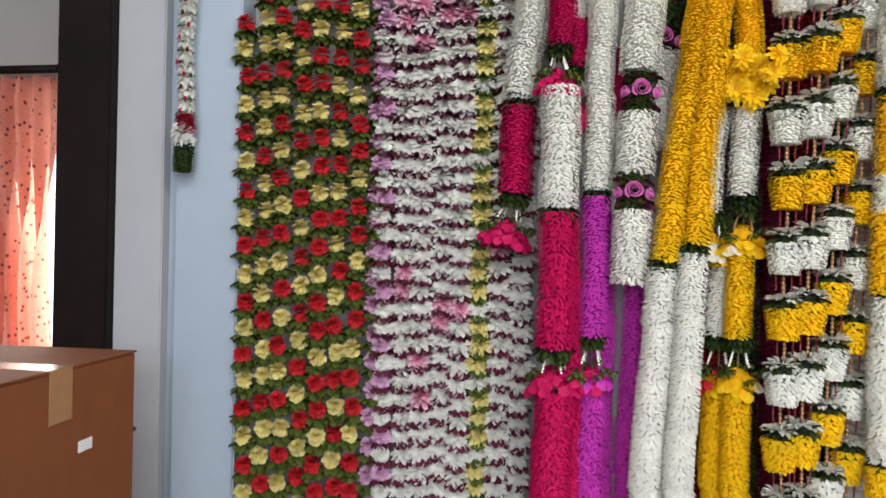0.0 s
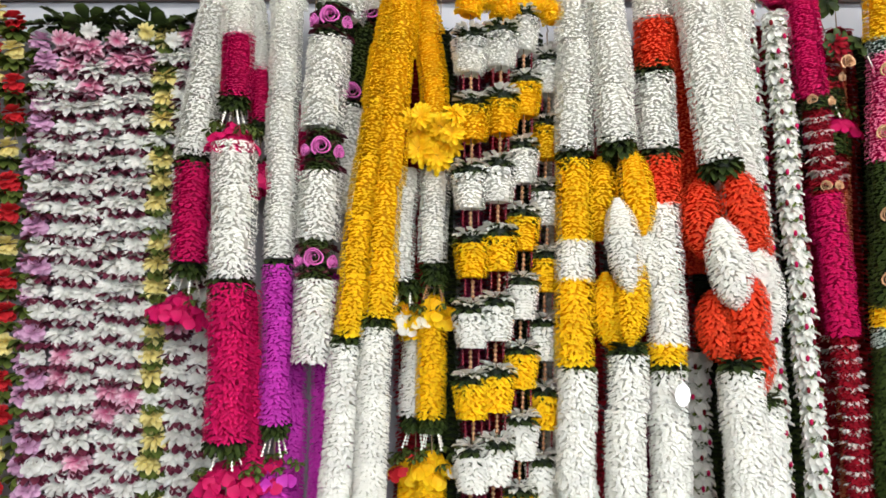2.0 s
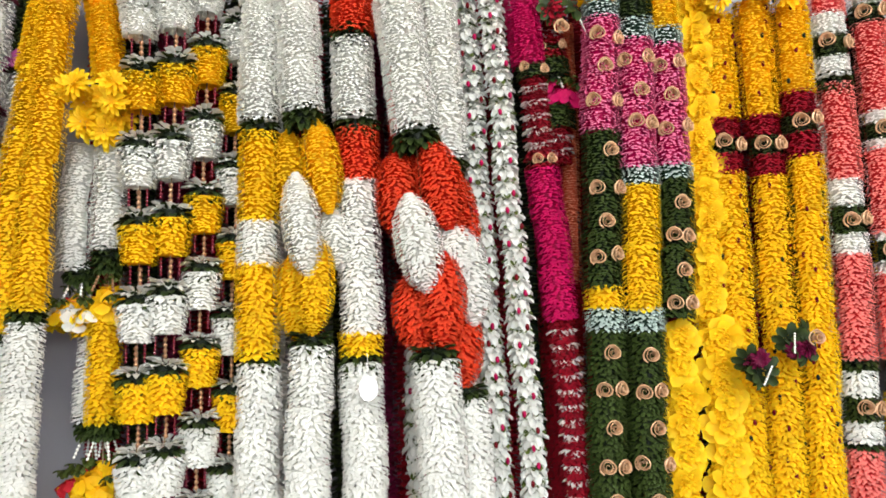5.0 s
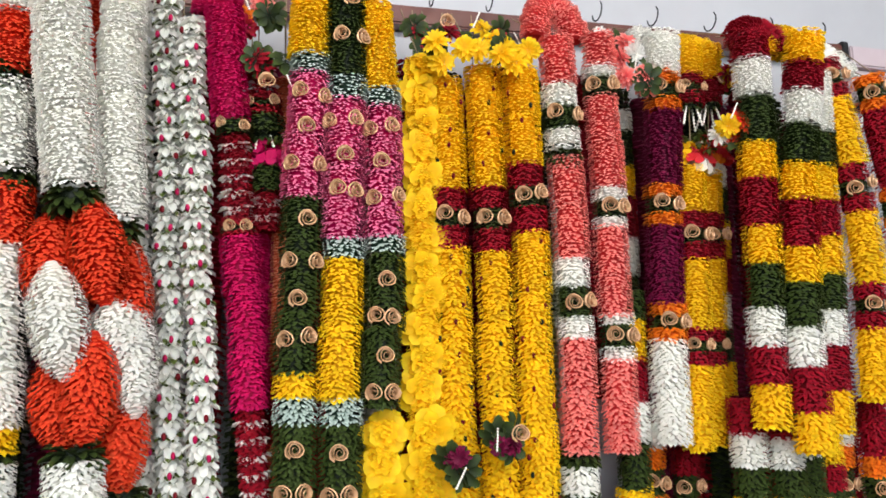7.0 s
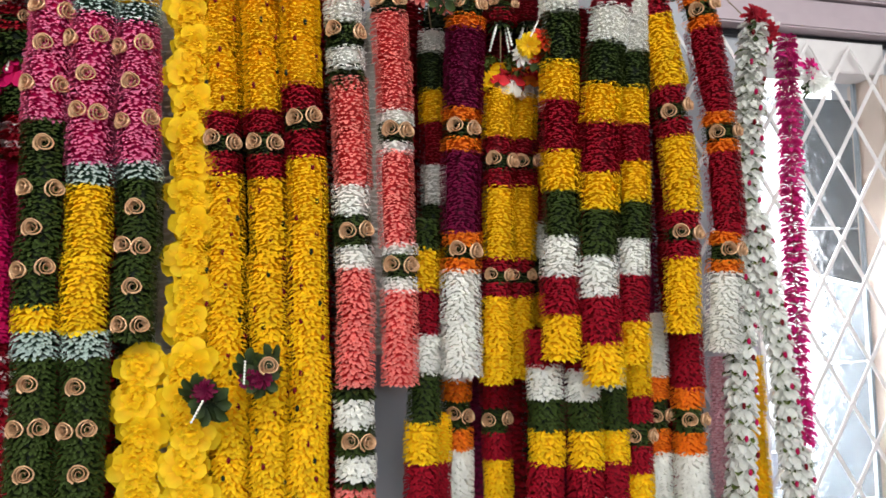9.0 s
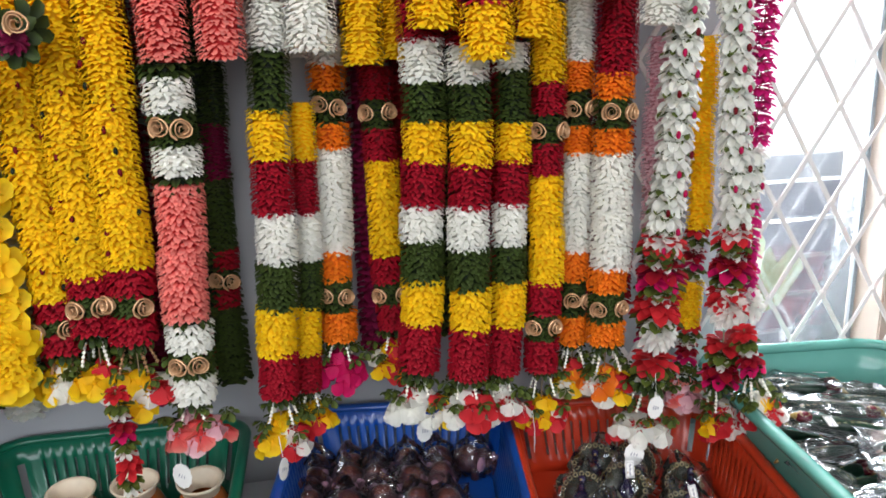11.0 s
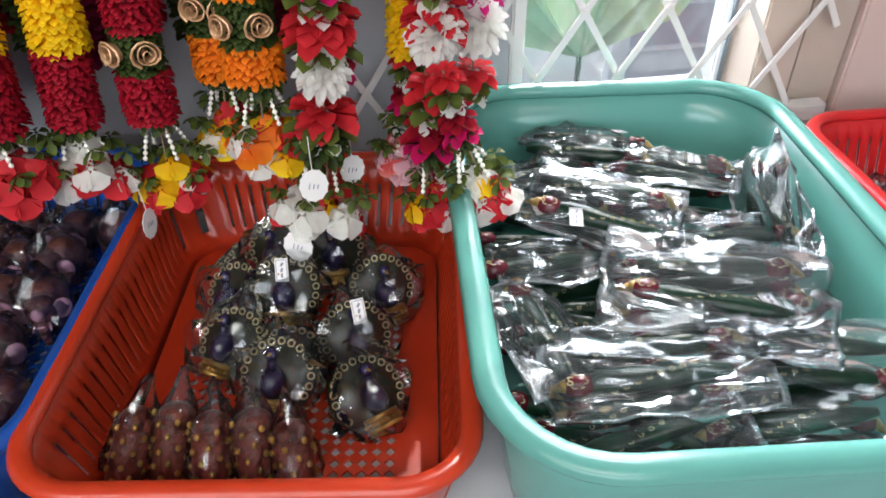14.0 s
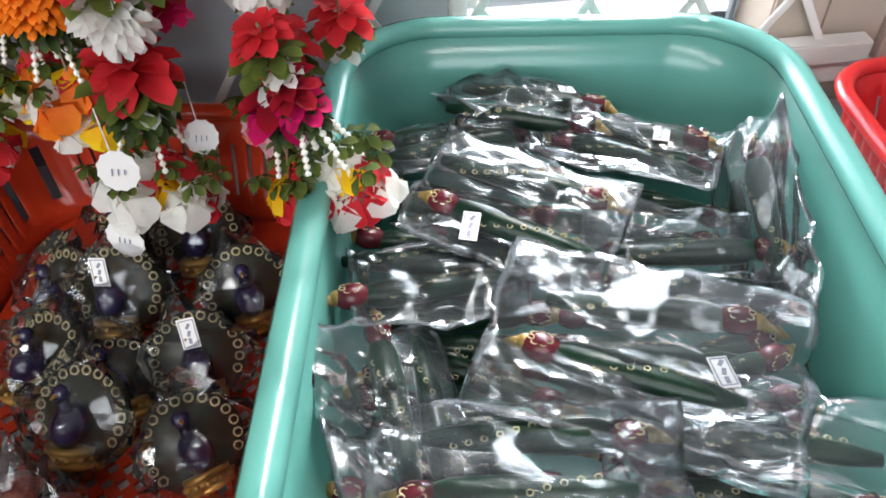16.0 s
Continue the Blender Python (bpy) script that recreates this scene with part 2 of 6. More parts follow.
def petals(base, along, out, length, width, small=False):
    """Many petals at once: their feet, their directions and their faces' normals."""
    n = len(base)
    P_UVW, P_TRI, P_TIP = (F_UVW, F_TRI, F_TIP) if small else FULL
    length, width = np.broadcast_to(length, (n,)), np.broadcast_to(width, (n,))
    across = np.cross(along, out)
    across /= np.linalg.norm(across, axis=1)[:, None] + 1e-9
    v = (base[:, None, :] + across[:, None, :] * (P_UVW[None, :, 0] * width[:, None])[..., None]
         + along[:, None, :] * (P_UVW[None, :, 1] * length[:, None])[..., None]
         + out[:, None, :] * (P_UVW[None, :, 2] * length[:, None])[..., None])
    t = (np.arange(n) * len(P_UVW))[:, None, None] + P_TRI[None]
    return v.reshape(-1, 3), t.reshape(-1, 3), np.tile(P_TIP, n)


def joined(chunks):
    vs, ts, tp, off = [], [], [], 0
    for v, t, p in chunks:
        vs.append(v), ts.append(t + off), tp.append(p)
        off += len(v)
    return np.concatenate(vs), np.concatenate(ts), np.concatenate(tp)


def core(rows, radii, seg=10):
    """A closed inner tube along rows of centres, straight down."""
    a = np.arange(seg) * 2 * np.pi / seg
    v = np.concatenate([np.stack([c[0] + r * np.cos(a), c[1] + r * np.sin(a), np.full(seg, c[2])], 1) for c, r in zip(rows, radii)])
    t = []
    for i in range(len(rows) - 1):
        for j in range(seg):
            p, q = i * seg + j, i * seg + (j + 1) % seg
            t += [(p, p + seg, q), (q, p + seg, q + seg)]
    return v, np.array(t), np.zeros(len(v))


def fluff(length, radius, flare=71, step=0.0046, width=0.0060, profile=None, ragged=0.10, span=2 * np.pi):
    """A tube (or, with a profile, a lobe) of many narrow petals that stand out from a thread; the top is at 0, the end at -length.
    A span of less than a full turn leaves the side towards the wall flat."""
    n = max(1, int(round(length / step)))
    z = (np.arange(n) + 0.4) / n
    chunks = []
    for i, u in enumerate(z):
        r = radius * (profile(u) if profile else 1.0)
        k = max(7, int(span * r * 1.02 / width))
        a = ((np.arange(k) + 0.5 * (i % 2)) / k - 0.5) * span - np.pi / 2 + rs.uniform(-0.09, 0.09, k)
        ph = np.radians(flare + rs.uniform(-9, 9, k))
        nrm = np.stack([np.cos(a), np.sin(a), np.zeros(k)], 1)
        down = np.array([0, 0, -1.0])
        tw = rs.uniform(-0.15, 0.15, k)[:, None] * np.stack([-np.sin(a), np.cos(a), np.zeros(k)], 1)
        al = nrm * np.sin(ph)[:, None] + down * np.cos(ph)[:, None] + tw
        al /= np.linalg.norm(al, axis=1)[:, None]
        o = nrm * np.cos(ph)[:, None] - down * np.sin(ph)[:, None]
        r0 = r * 0.58
        ln = (r * 1.05 - r0) / np.sin(np.radians(flare)) * (1 + rs.uniform(-ragged, ragged, k))
        base = nrm * r0 + np.array([0, 0, -u * length + 0.25 * (r - r0)]) + down * rs.uniform(-0.3, 0.3, k)[:, None] * step
        chunks.append(petals(base, al, o, ln, width * rs.uniform(0.85, 1.25, k), True))
    rows = [(0, 0, -length * t) for t in (0.0, 0.15, 0.5, 0.85, 1.0)]
    chunks.append(core(rows, [0.70 * radius * (profile(t) if profile else (1.0 if 0.1 < t < 0.9 else 0.8)) + 0.0005 for t in (0.0, 0.15, 0.5, 0.85, 1.0)]))
    return joined(chunks)


def skirt(n, radius, droop, z=0.0, r0=0.15, width=None, spin=0.0):
    """A ring of petals; droop: degrees below the level."""
    a = np.arange(n) * 2 * np.pi / n + spin + rs.uniform(-0.14, 0.14, n)
    nrm = np.stack([np.cos(a), np.sin(a), np.zeros(n)], 1)
    ph = np.radians(droop + rs.uniform(-12, 12, n))
    al = nrm * np.cos(ph)[:, None] + np.array([0, 0, -1.0]) * np.sin(ph)[:, None]
    o = nrm * np.sin(ph)[:, None] + np.array([0, 0, 1.0]) * np.cos(ph)[:, None]
    b = nrm * (r0 * radius) + np.array([0, 0, z])
    v, t, p = petals(b, al, o, radius * (1 - r0) * rs.uniform(0.85, 1.12, n), width or 2.6 * radius / n * 1.6)
    # a small eye joins the feet of the petals
    k, c = len(P_UVW), len(v)
    eye = [(c, i * k, ((i + 1) % n) * k) for i in range(n)]
    return np.concatenate([v, [[0, 0, z]]]), np.concatenate([t, eye]), np.append(p, 0.0)


MESHES = {}


def cached(key, make):
    if key not in MESHES:
        MESHES[key] = make()
    return MESHES[key]


def petal_mesh(name, chunks, material):
    if isinstance(chunks, tuple):
        v, t, p = chunks
    else:
        ends = np.cumsum([len(c[0]) for c in chunks]) - 1
        v, t, p = joined(chunks)
        if len(ends) > 1:  # a stem through the eyes of the layers
            stem = np.array([[0.0, 0.0007, v[ends[0]][2]]])
            t = np.concatenate([t, [(ends[i], ends[i + 1], len(v)) for i in range(len(ends) - 1)]])
            v, p = np.concatenate([v, stem]), np.append(p, 0.0)
    return raw_mesh(name, v, t, material, p)


def tube_mesh(code, length, radius, coarse=False):
    length, radius = round(length, 3), round(radius, 3)
    fine = not coarse
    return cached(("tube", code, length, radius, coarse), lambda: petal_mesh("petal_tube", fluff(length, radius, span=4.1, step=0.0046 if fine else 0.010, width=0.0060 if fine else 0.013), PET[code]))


def lobe_mesh(code, length, radius):
    return cached(("lobe", code, round(length, 3), round(radius, 3)), lambda: petal_mesh(
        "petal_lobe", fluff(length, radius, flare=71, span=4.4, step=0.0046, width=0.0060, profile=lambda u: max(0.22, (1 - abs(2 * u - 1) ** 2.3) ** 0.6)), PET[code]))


def collar_mesh(radius, material=None, key="g"):
    return cached(("collar", key, round(radius, 3)), lambda: petal_mesh("leaf_collar", [skirt(13, radius * 1.25, 25, 0.002, 0.3), skirt(13, radius * 1.2, 45, -0.004, 0.3, spin=0.2), skirt(12, radius * 1.1, -15, 0.003, 0.3),
        core([(0, 0, 0.006), (0, 0, -0.012)], [radius * 0.6, radius * 0.6])], material or PET["g"]))


def daisy_mesh(code, radius, n=11, layers=3, droop=12):
    return cached(("daisy", code, round(radius, 3), n, layers, droop), lambda: petal_mesh(
        "daisy", [skirt(n, radius * (1 - 0.14 * i), droop - 22 * i, 0.0025 * i, 0.1, spin=0.3 * i) for i in range(layers)], PET[code]))


def leaves_mesh(radius, n=7, droop=15, material=None, key="leaf"):
    return cached(("leaves", key, round(radius, 3), n, droop), lambda: petal_mesh("leaves", [skirt(n, radius, droop, 0, 0.1, width=radius * 0.55), skirt(n - 2, radius * 0.8, droop + 25, -0.003, 0.1, width=radius * 0.5, spin=0.4)], material or LEAF))


def bell_mesh(code, radius):
    """A hanging silk blossom with five broad petals."""
    return cached(("bell", code, round(radius, 3)), lambda: petal_mesh("blossom", [skirt(5, radius * 1.25, 48, 0, 0.12, width=radius * 1.15), skirt(4, radius, 68, -0.002, 0.12, width=radius * 0.95, spin=0.5)], PET[code]))


def bud_mesh(code, r=0.006):
    def make():
        bm = bmesh.new()
        ball(bm, (0, 0, 0), r, 6, 5, (0.8, 0.8, 1.3))
        return bm_mesh("bud", bm, PET[code], smooth=True)
    return cached(("bud", code, r), make)


def rose_mesh(r, material, key):
    """A ribbon rose: a rolled strip that opens outwards; it faces along its own z."""
    def make():
        bm = bmesh.new()
        rows = []
        turns, per = 2.7, 12
        n = int(turns * per)
        for i in range(n + 1):
            a = i / per * 2 * math.pi
            rr = r * (0.16 + 0.80 * (i / n) ** 0.85) * (1 + 0.07 * math.sin(1.7 * a) + 0.05 * math.sin(3.1 * a + 1))
            h = r * (0.85 - 0.45 * i / n + 0.08 * math.sin(2.3 * a))
            c, s = math.cos(a), math.sin(a)
            rows.append([bm.verts.new((k * rr * c, k * rr * s, z)) for k, z in ((0.80, -0.15 * r), (0.93, 0.55 * h), (1.0, h), (1.10, h + 0.02 * r), (1.16, h - 0.10 * r))])
        for p, q in zip(rows, rows[1:]):
            for k in range(4):
                bm.faces.new((p[k], q[k], q[k + 1], p[k + 1]))
        return bm_mesh("rose", bm, material, smooth=True)
    return cached(("rose", key, round(r, 3)), make)


def beads_mesh(length, r, material, key):
    def make():
        k = max(2, int(length / (2.1 * r)))
        prof = []
        for i in range(k):
            z = -(i + 0.5) * length / k
            prof += [(r * 0.28, z + r), (r * 0.86, z + r * 0.5), (r, z), (r * 0.86, z - r * 0.5), (r * 0.28, z - r)]
        return lathe("bead_string", prof, material, 7)
    return cached(("beads", key, round(length, 3), r), make)


def lathe(name, prof, material, seg=16, cap=True):
    """A turned body from (radius, height) pairs."""
    a = np.arange(seg) * 2 * np.pi / seg
    v = np.concatenate([np.stack([r * np.cos(a), r * np.sin(a), np.full(seg, z)], 1) for r, z in prof])
    t = []
    up = prof[-1][1] > prof[0][1]
    for i in range(len(prof) - 1):
        for j in range(seg):
            p, q = i * seg + j, i * seg + (j + 1) % seg
            t += [(p, q, p + seg), (q, q + seg, p + seg)] if up else [(p, p + seg, q), (q, p + seg, q + seg)]
    return raw_mesh(name, v, t, material)


def thread_mesh(length, r=0.0012):
    def make():
        bm = bmesh.new()
        rod(bm, (0, 0, 0), (0, 0, -length), r, 5)
        return bm_mesh("thread", bm, THREAD)
    return cached(("thread", round(length, 3), r), make)


FRONT = Matrix.Rotation(radians(90), 4, "X")  # turns +z to -y, towards the room


def rose_at(strand, at, r, side, material=GOLD, key="gold", label="gold ribbon rose"):
    m = Matrix.Translation(at) @ Matrix.Rotation(radians(side), 4, "Z") @ FRONT
    return put("rose", rose_mesh(r, material, key), strand, m, label)


def tag(parent_at, tilt=0.0, size=0.017, bars=True):
    """A scalloped paper price tag on a thread; the price is a faded scribble."""
    t = empty("price_tag", parent_at, tilt)
    bm = bmesh.new()
    pts = []
    for i in range(36):
        a = i * 2 * math.pi / 36
        k = 1 + 0.045 * math.cos(12 * a)
        pts.append(bm.verts.new((size * k * math.cos(a), 0, -size * 1.3 + size * 1.3 * k * math.sin(a))))
    fc = bm.faces.new(pts)
    r = bmesh.ops.extrude_face_region(bm, geom=[fc])
    bmesh.ops.translate(bm, verts=[v for v in r["geom"] if isinstance(v, bmesh.types.BMVert)], vec=(0, 0.0006, 0))
    part("tag", bm, PAPER, t)
    bm = bmesh.new()
    rod(bm, (0, 0, 0), (0, 0.004, 0.035), 0.0005, 4)
    part("string", bm, PAPER, t)
    if bars:
        bm = bmesh.new()
        for i in range(3):
            box_bm(0.0009, 0.0006, 0.0065 - 0.001 * i, (-0.0045 + i * 0.0042, -0.0008, -size * 1.25 - 0.001 * i), bm=bm, turn=Matrix.Rotation(0.25, 4, "Y"))
        part("writing", bm, INK, t)
    tagged(t, "white scalloped paper price tag hanging from a garland", "price tag", "garland price tags")
    return t


# ---- structure ----
def structure(name, bm, material, label, smooth=False):
    return tagged(put(name, bm_mesh(name, bm, material, smooth=smooth)), label, name.split("_")[0], kind="structure")


WY = 1.74  # the face of the long wall


def slab(x0, x1, y0, y1, z0, z1, bm=None, bevel=0.0):
    return box_bm(x1 - x0, y1 - y0, z1 - z0, ((x0 + x1) / 2, (y0 + y1) / 2, (z0 + z1) / 2), bevel, bm)


structure("floor", slab(-3.2, 4.0, -3.6, 1.89, -0.1, 0.0), FLOOR, "brown tiled shop floor, mostly out of sight")
bm = slab(-3.2, 4.0, -3.6, 1.89, 2.85, 2.95)
slab(-3.2, -0.9, 1.89, 2.65, 2.85, 2.95, bm)
slab(-3.2, -0.9, 1.89, 2.65, -0.1, 0.0, bm)
structure("ceiling", bm, CEIL, "plain white painted ceiling")
bm = slab(-0.96, 2.54, WY, WY + 0.15, 0, 2.85)
slab(2.54, 2.92, WY, WY + 0.15, 0, 0.80, bm)
slab(2.54, 2.92, WY, WY + 0.15, 2.20, 2.85, bm)
slab(2.92, 4.0, WY, WY + 0.15, 0, 2.85, bm)
structure("wall_north", bm, WALL, "white painted wall behind the garlands")
structure("wall_east", slab(3.9, 4.0, -3.6, WY, 0, 2.85), WALL, "plain white side wall")
structure("wall_west", slab(-3.2, -3.1, -3.6, 3.2, 0, 2.85), WALL, "plain white side wall")
bm = slab(-3.1, -1.1, -3.6, -3.5, 0, 2.85)
slab(2.9, 3.9, -3.6, -3.5, 0, 2.85, bm)
slab(-1.1, 2.9, -3.6, -3.5, 2.85, 2.851, bm)
structure("wall_south", bm, WALL, "plain white wall beside the assumed shop front opening")
# pilaster, recess and door post on the west end
structure("pilaster", slab(-0.930, -0.768, 1.66, WY, 0, 2.85, bevel=0.004), TRIM, "white gloss painted pilaster beside the flower curtain")
structure("trim_recess", slab(-0.965, -0.930, 1.70, WY + 0.15, 0, 2.85), TRIM, "narrow recessed white strip beside the pilaster")
structure("wall_return", slab(-1.090, -0.965, 1.665, WY + 0.15, 0, 2.85, bevel=0.003), WALL, "white wall strip beside the dark door post")
structure("door_post", slab(-1.236, -1.091, 1.64, WY + 0.15, 0, 2.85, bevel=0.004), DOORWOOD, "dark brown varnished wooden door post")
bm = slab(-3.1, -2.55, WY, WY + 0.15, 0, 2.85)
structure("wall_northwest", bm, WALL, "white wall at the far side of the doorway")
# passage behind the doorway, with its curtained window
bm = slab(-3.1, -2.1, 2.55, 2.65, 0, 2.85)
slab(-2.1, -1.56, 2.55, 2.65, 2.17, 2.85, bm)
slab(-2.1, -1.56, 2.55, 2.65, 0, 0.8, bm)
slab(-1.56, -0.9, 2.55, 2.65, 0, 2.85, bm)
structure("wall_passage", bm, mat("greige_wall_paint", (0.50, 0.47, 0.45), rough=0.8, vary=0.06, scale=12), "greige wall of the room behind the doorway")
structure("wall_passage_end", slab(-0.96, -0.9, WY + 0.15, 2.55, 0, 2.85), WALL, "plain wall closing the room behind")

w2 = empty("window_2", (-1.83, 2.56, 0.8))
for nm, b in (("window_frame", (-0.27, -0.235, -0.02, 0.03, 0, 1.37)), ("window_frame", (0.235, 0.27, -0.02, 0.03, 0, 1.37)), ("window_frame", (-0.235, 0.235, -0.02, 0.03, 1.33, 1.37)), ("window_sill", (-0.3, 0.3, -0.05, 0.05, -0.03, 0.0))):
    part(nm, slab(*b, bevel=0.003), mat("salmon_white_frame_paint", (0.72, 0.60, 0.56), rough=0.5, vary=0.08), w2)
tagged(w2, "bright window behind a coral curtain", "window", kind="structure")

# a coral curtain with printed specks, gathered to one side
def curtain_mesh():
    nu, nv = 70, 40
    v, t = [], []
    for j in range(nv + 1):
        h = j / nv
        w = 0.54 - 0.16 * math.sin(math.pi * min(1, h * 1.05)) ** 2 if h < 0.97 else 0.5
        for i in range(nu + 1):
            u = i / nu
            v.append((w * (u - 1.0) + 0.02 * math.sin(9 * h) + 0.40 - 0.10 * (1 - h) ** 2 * (1 - u), 0.028 * math.sin(u * 44 + 2 * math.sin(5 * h)) + 0.012 * math.sin(u * 97 + 3), h * 1.55))
    for j in range(nv):
        for i in range(nu):
            a = j * (nu + 1) + i
            t += [(a, a + 1, a + nu + 2), (a, a + nu + 2, a + nu + 1)]
    return raw_mesh("curtain", v, t, CURTAIN)


CURTAIN = mat("coral_printed_cotton", (0.78, 0.30, 0.22), rough=0.8, vary=0.2, scale=60, translucent=0.45)
cn, cl = CURTAIN.node_tree.nodes, CURTAIN.node_tree.links
vor, ramp, mixc, tcc = cn.new("ShaderNodeTexVoronoi"), cn.new("ShaderNodeMath"), cn.new("ShaderNodeMix"), cn.new("ShaderNodeTexCoord")
vor.inputs["Scale"].default_value = 34
ramp.operation, ramp.inputs[1].default_value = "LESS_THAN", 0.22
mixc.data_type = "RGBA"
cl.new(tcc.outputs["Object"], vor.inputs["Vector"])
cl.new(vor.outputs["Distance"], ramp.inputs[0])
cl.new(ramp.outputs[0], mixc.inputs["Factor"])
cl.new(cn["RGB"].outputs[0], mixc.inputs["A"])
mixc.inputs["B"].default_value = (0.20, 0.06, 0.05, 1)
cl.new(mixc.outputs["Result"], cn["Hue/Saturation/Value"].inputs["Color"])
cur = empty("curtain", (-2.27, 2.47, 0.62))
put("cloth", curtain_mesh(), cur)
tagged(cur, "coral pink cotton curtain with small dark specks, drawn aside", "curtain")
rodt = empty("curtain_rod", (-2.35, 2.47, 2.20))
bm = bmesh.new()
rod(bm, (0, 0, 0), (0.50, 0, 0), 0.016, 10)
ball(bm, (0.51, 0, 0), 0.022, 10, 8)
part("rod", bm, DOORWOOD, rodt, smooth=True)
tagged(rodt, "dark brown wooden curtain rod", "curtain rod")

# the rail that carries the garlands
rail = empty("garland_rail", (0.7, WY - 0.025, 2.285))
slope = math.atan(0.058 / 2.83)
bm = box_bm(3.42, 0.035, 0.040, (0, 0, 0), 0.004, turn=Matrix.Rotation(-slope, 4, "Y"))
part("board", bm, RAILWOOD, rail)
bm = box_bm(0.02, 0.04, 0.05, (1.715, 0, 0.036), 0.003)
part("end_cap", bm, IRON, rail)
for i in range(26):
    hx = -1.6 + i * 0.128 + 0.02 * math.sin(i * 7.1)
    bm = bmesh.new()
    prev = None
    for k in range(8):
        a = k / 7 * math.pi * 1.25
        p = Vector((hx + 0.004 * math.sin(i), -0.022 - 0.022 * (1 - math.cos(a)) / 2 * 2, hx * math.tan(slope) + 0.030 - 0.02 * math.sin(a)))
        if prev is not None:
            rod(bm, prev, p, 0.0016, 5)
        prev = p
    part("hook", bm, IRON, rail, smooth=True)
tagged(rail, "dark varnished wooden wall rail with black wire hooks", "rail", kind="structure")

# mouldings over the window; the lowest, black strip is painted shade under them
for nm, z0, z1, d, m in (("trim_head_upper", 2.285, 2.335, 0.050, MAUVE), ("trim_head_middle", 2.240, 2.283, 0.035, MAUVE), ("trim_head_lower", 2.205, 2.238, 0.055, MAUVE), ("trim_head_shadow", 2.19, 2.204, 0.02, IRON)):
    structure(nm, slab(2.425, 3.9, WY - d, WY, z0, z1, bevel=0.004), m, "stepped mauve painted moulding over the window with a black strip for its shade")

# window with its frame, panes and folding lattice
w1 = empty("window_1", (2.30, WY, 0.80))
for nm, b, m in (("window_frame", (0.242, 0.62, -0.02, 0.06, 1.32, 1.40), CREAM), ("window_frame", (0.60, 0.665, -0.025, 0.08, 0.0, 1.32), TAN), ("window_frame", (0.590, 0.598, 0.045, 0.060, 0.0, 1.32), GASKET), ("window_frame", (0.242, 0.262, 0.0, 0.08, 0.0, 1.32), CREAM), ("window_sill", (0.20, 0.74, -0.035, 0.10, -0.03, 0.0), CREAM)):
    part(nm, slab(*b, bevel=0.003), m, w1)
for z in (0.30, 0.62, 0.94, 1.26):
    # haze pales the panes in their colour, in place of outdoor glare
    part("pane", slab(0.262, 0.585, 0.055, 0.058, z - 0.30 + 0.002, z + 0.018), film("window_glass", gloss=0.01, rough=0.05, bump=0.05, haze=0.03), w1).visible_shadow = False
tagged(w1, "bright window with a dark gasket and tan timber frame", "window", kind="structure")
structure("trim_jamb", slab(2.966, 3.045, WY - 0.02, WY, 0.6, 2.19, bevel=0.004), TAN, "tan painted timber boards beside the window")
structure("trim_board", slab(3.048, 3.55, WY - 0.03, WY, 0.6, 2.19, bevel=0.004), mat("pinkish_tan_paint", (0.56, 0.42, 0.38), rough=0.5, vary=0.08, scale=14), "pinkish tan painted boarding")

lattice = empty("folding_lattice", (2.28, WY - 0.045, 0.815))
DX, DZ = 0.115, 0.182
NX = 6
for s in (1, -1):
    for k in range(-8, 16):
        # bars of the trellis, cut to the frame
        pts = []
        for zz in (0.0, 1.36):
            pts.append((k * DX + s * zz * DX / DZ, zz))
        (xa, za), (xb, zb) = pts
        lo, hi = 0.0, NX * DX + 0.03
        def clip(xa, za, xb, zb, lim):
            return za + (zb - za) * (lim - xa) / (xb - xa)
        if s > 0:
            if xa < lo:
                za, xa = clip(xa, za, xb, zb, lo), lo
            if xb > hi:
                zb, xb = clip(pts[0][0], pts[0][1], pts[1][0], pts[1][1], hi), hi
        else:
            if xa > hi:
                za, xa = clip(xa, za, xb, zb, hi), hi
            if xb < lo:
                zb, xb = clip(pts[0][0], pts[0][1], pts[1][0], pts[1][1], lo), lo
        if zb - za < 0.05 or xa > hi + 1e-6 or xb < lo - 1e-6 or (s > 0 and xa > hi - 0.02) or (s < 0 and xa < lo + 0.02):
            continue
        d = Vector((xb - xa, 0, zb - za))
        q = Matrix.Rotation(math.atan2(d.x, d.z), 4, "Y")
        bm = box_bm(0.0092, 0.004, d.length, ((xa + xb) / 2, -0.003 * s, (za + zb) / 2), 0.001, turn=q)
        part("bar", bm, CREAM, lattice)
for k in range(1, NX):
    for j in range(0, 8):
        bm = bmesh.new()
        rod(bm, (k * DX, -0.008, j * DZ), (k * DX, 0.006, j * DZ), 0.0045, 8)
        part("rivet", bm, CREAM, lattice)
bm = slab(0.52, 0.735, -0.012, 0.012, -0.004, 0.022, bevel=0.002)
part("bottom_track", bm, CREAM, lattice)
tagged(lattice, "cream painted folding steel lattice before the window", "security lattice")

# outside: a white sky, a louvred neighbour and a plant
def glow(name, col, strength):
    m = bpy.data.materials.new(name)
    m.use_nodes = True
    e = m.node_tree.nodes.new("ShaderNodeEmission")
    e.inputs["Color"].default_value, e.inputs["Strength"].default_value = (*col, 1), strength
    m.node_tree.links.new(e.outputs[0], m.node_tree.nodes["Material Output"].inputs["Surface"])
    return m


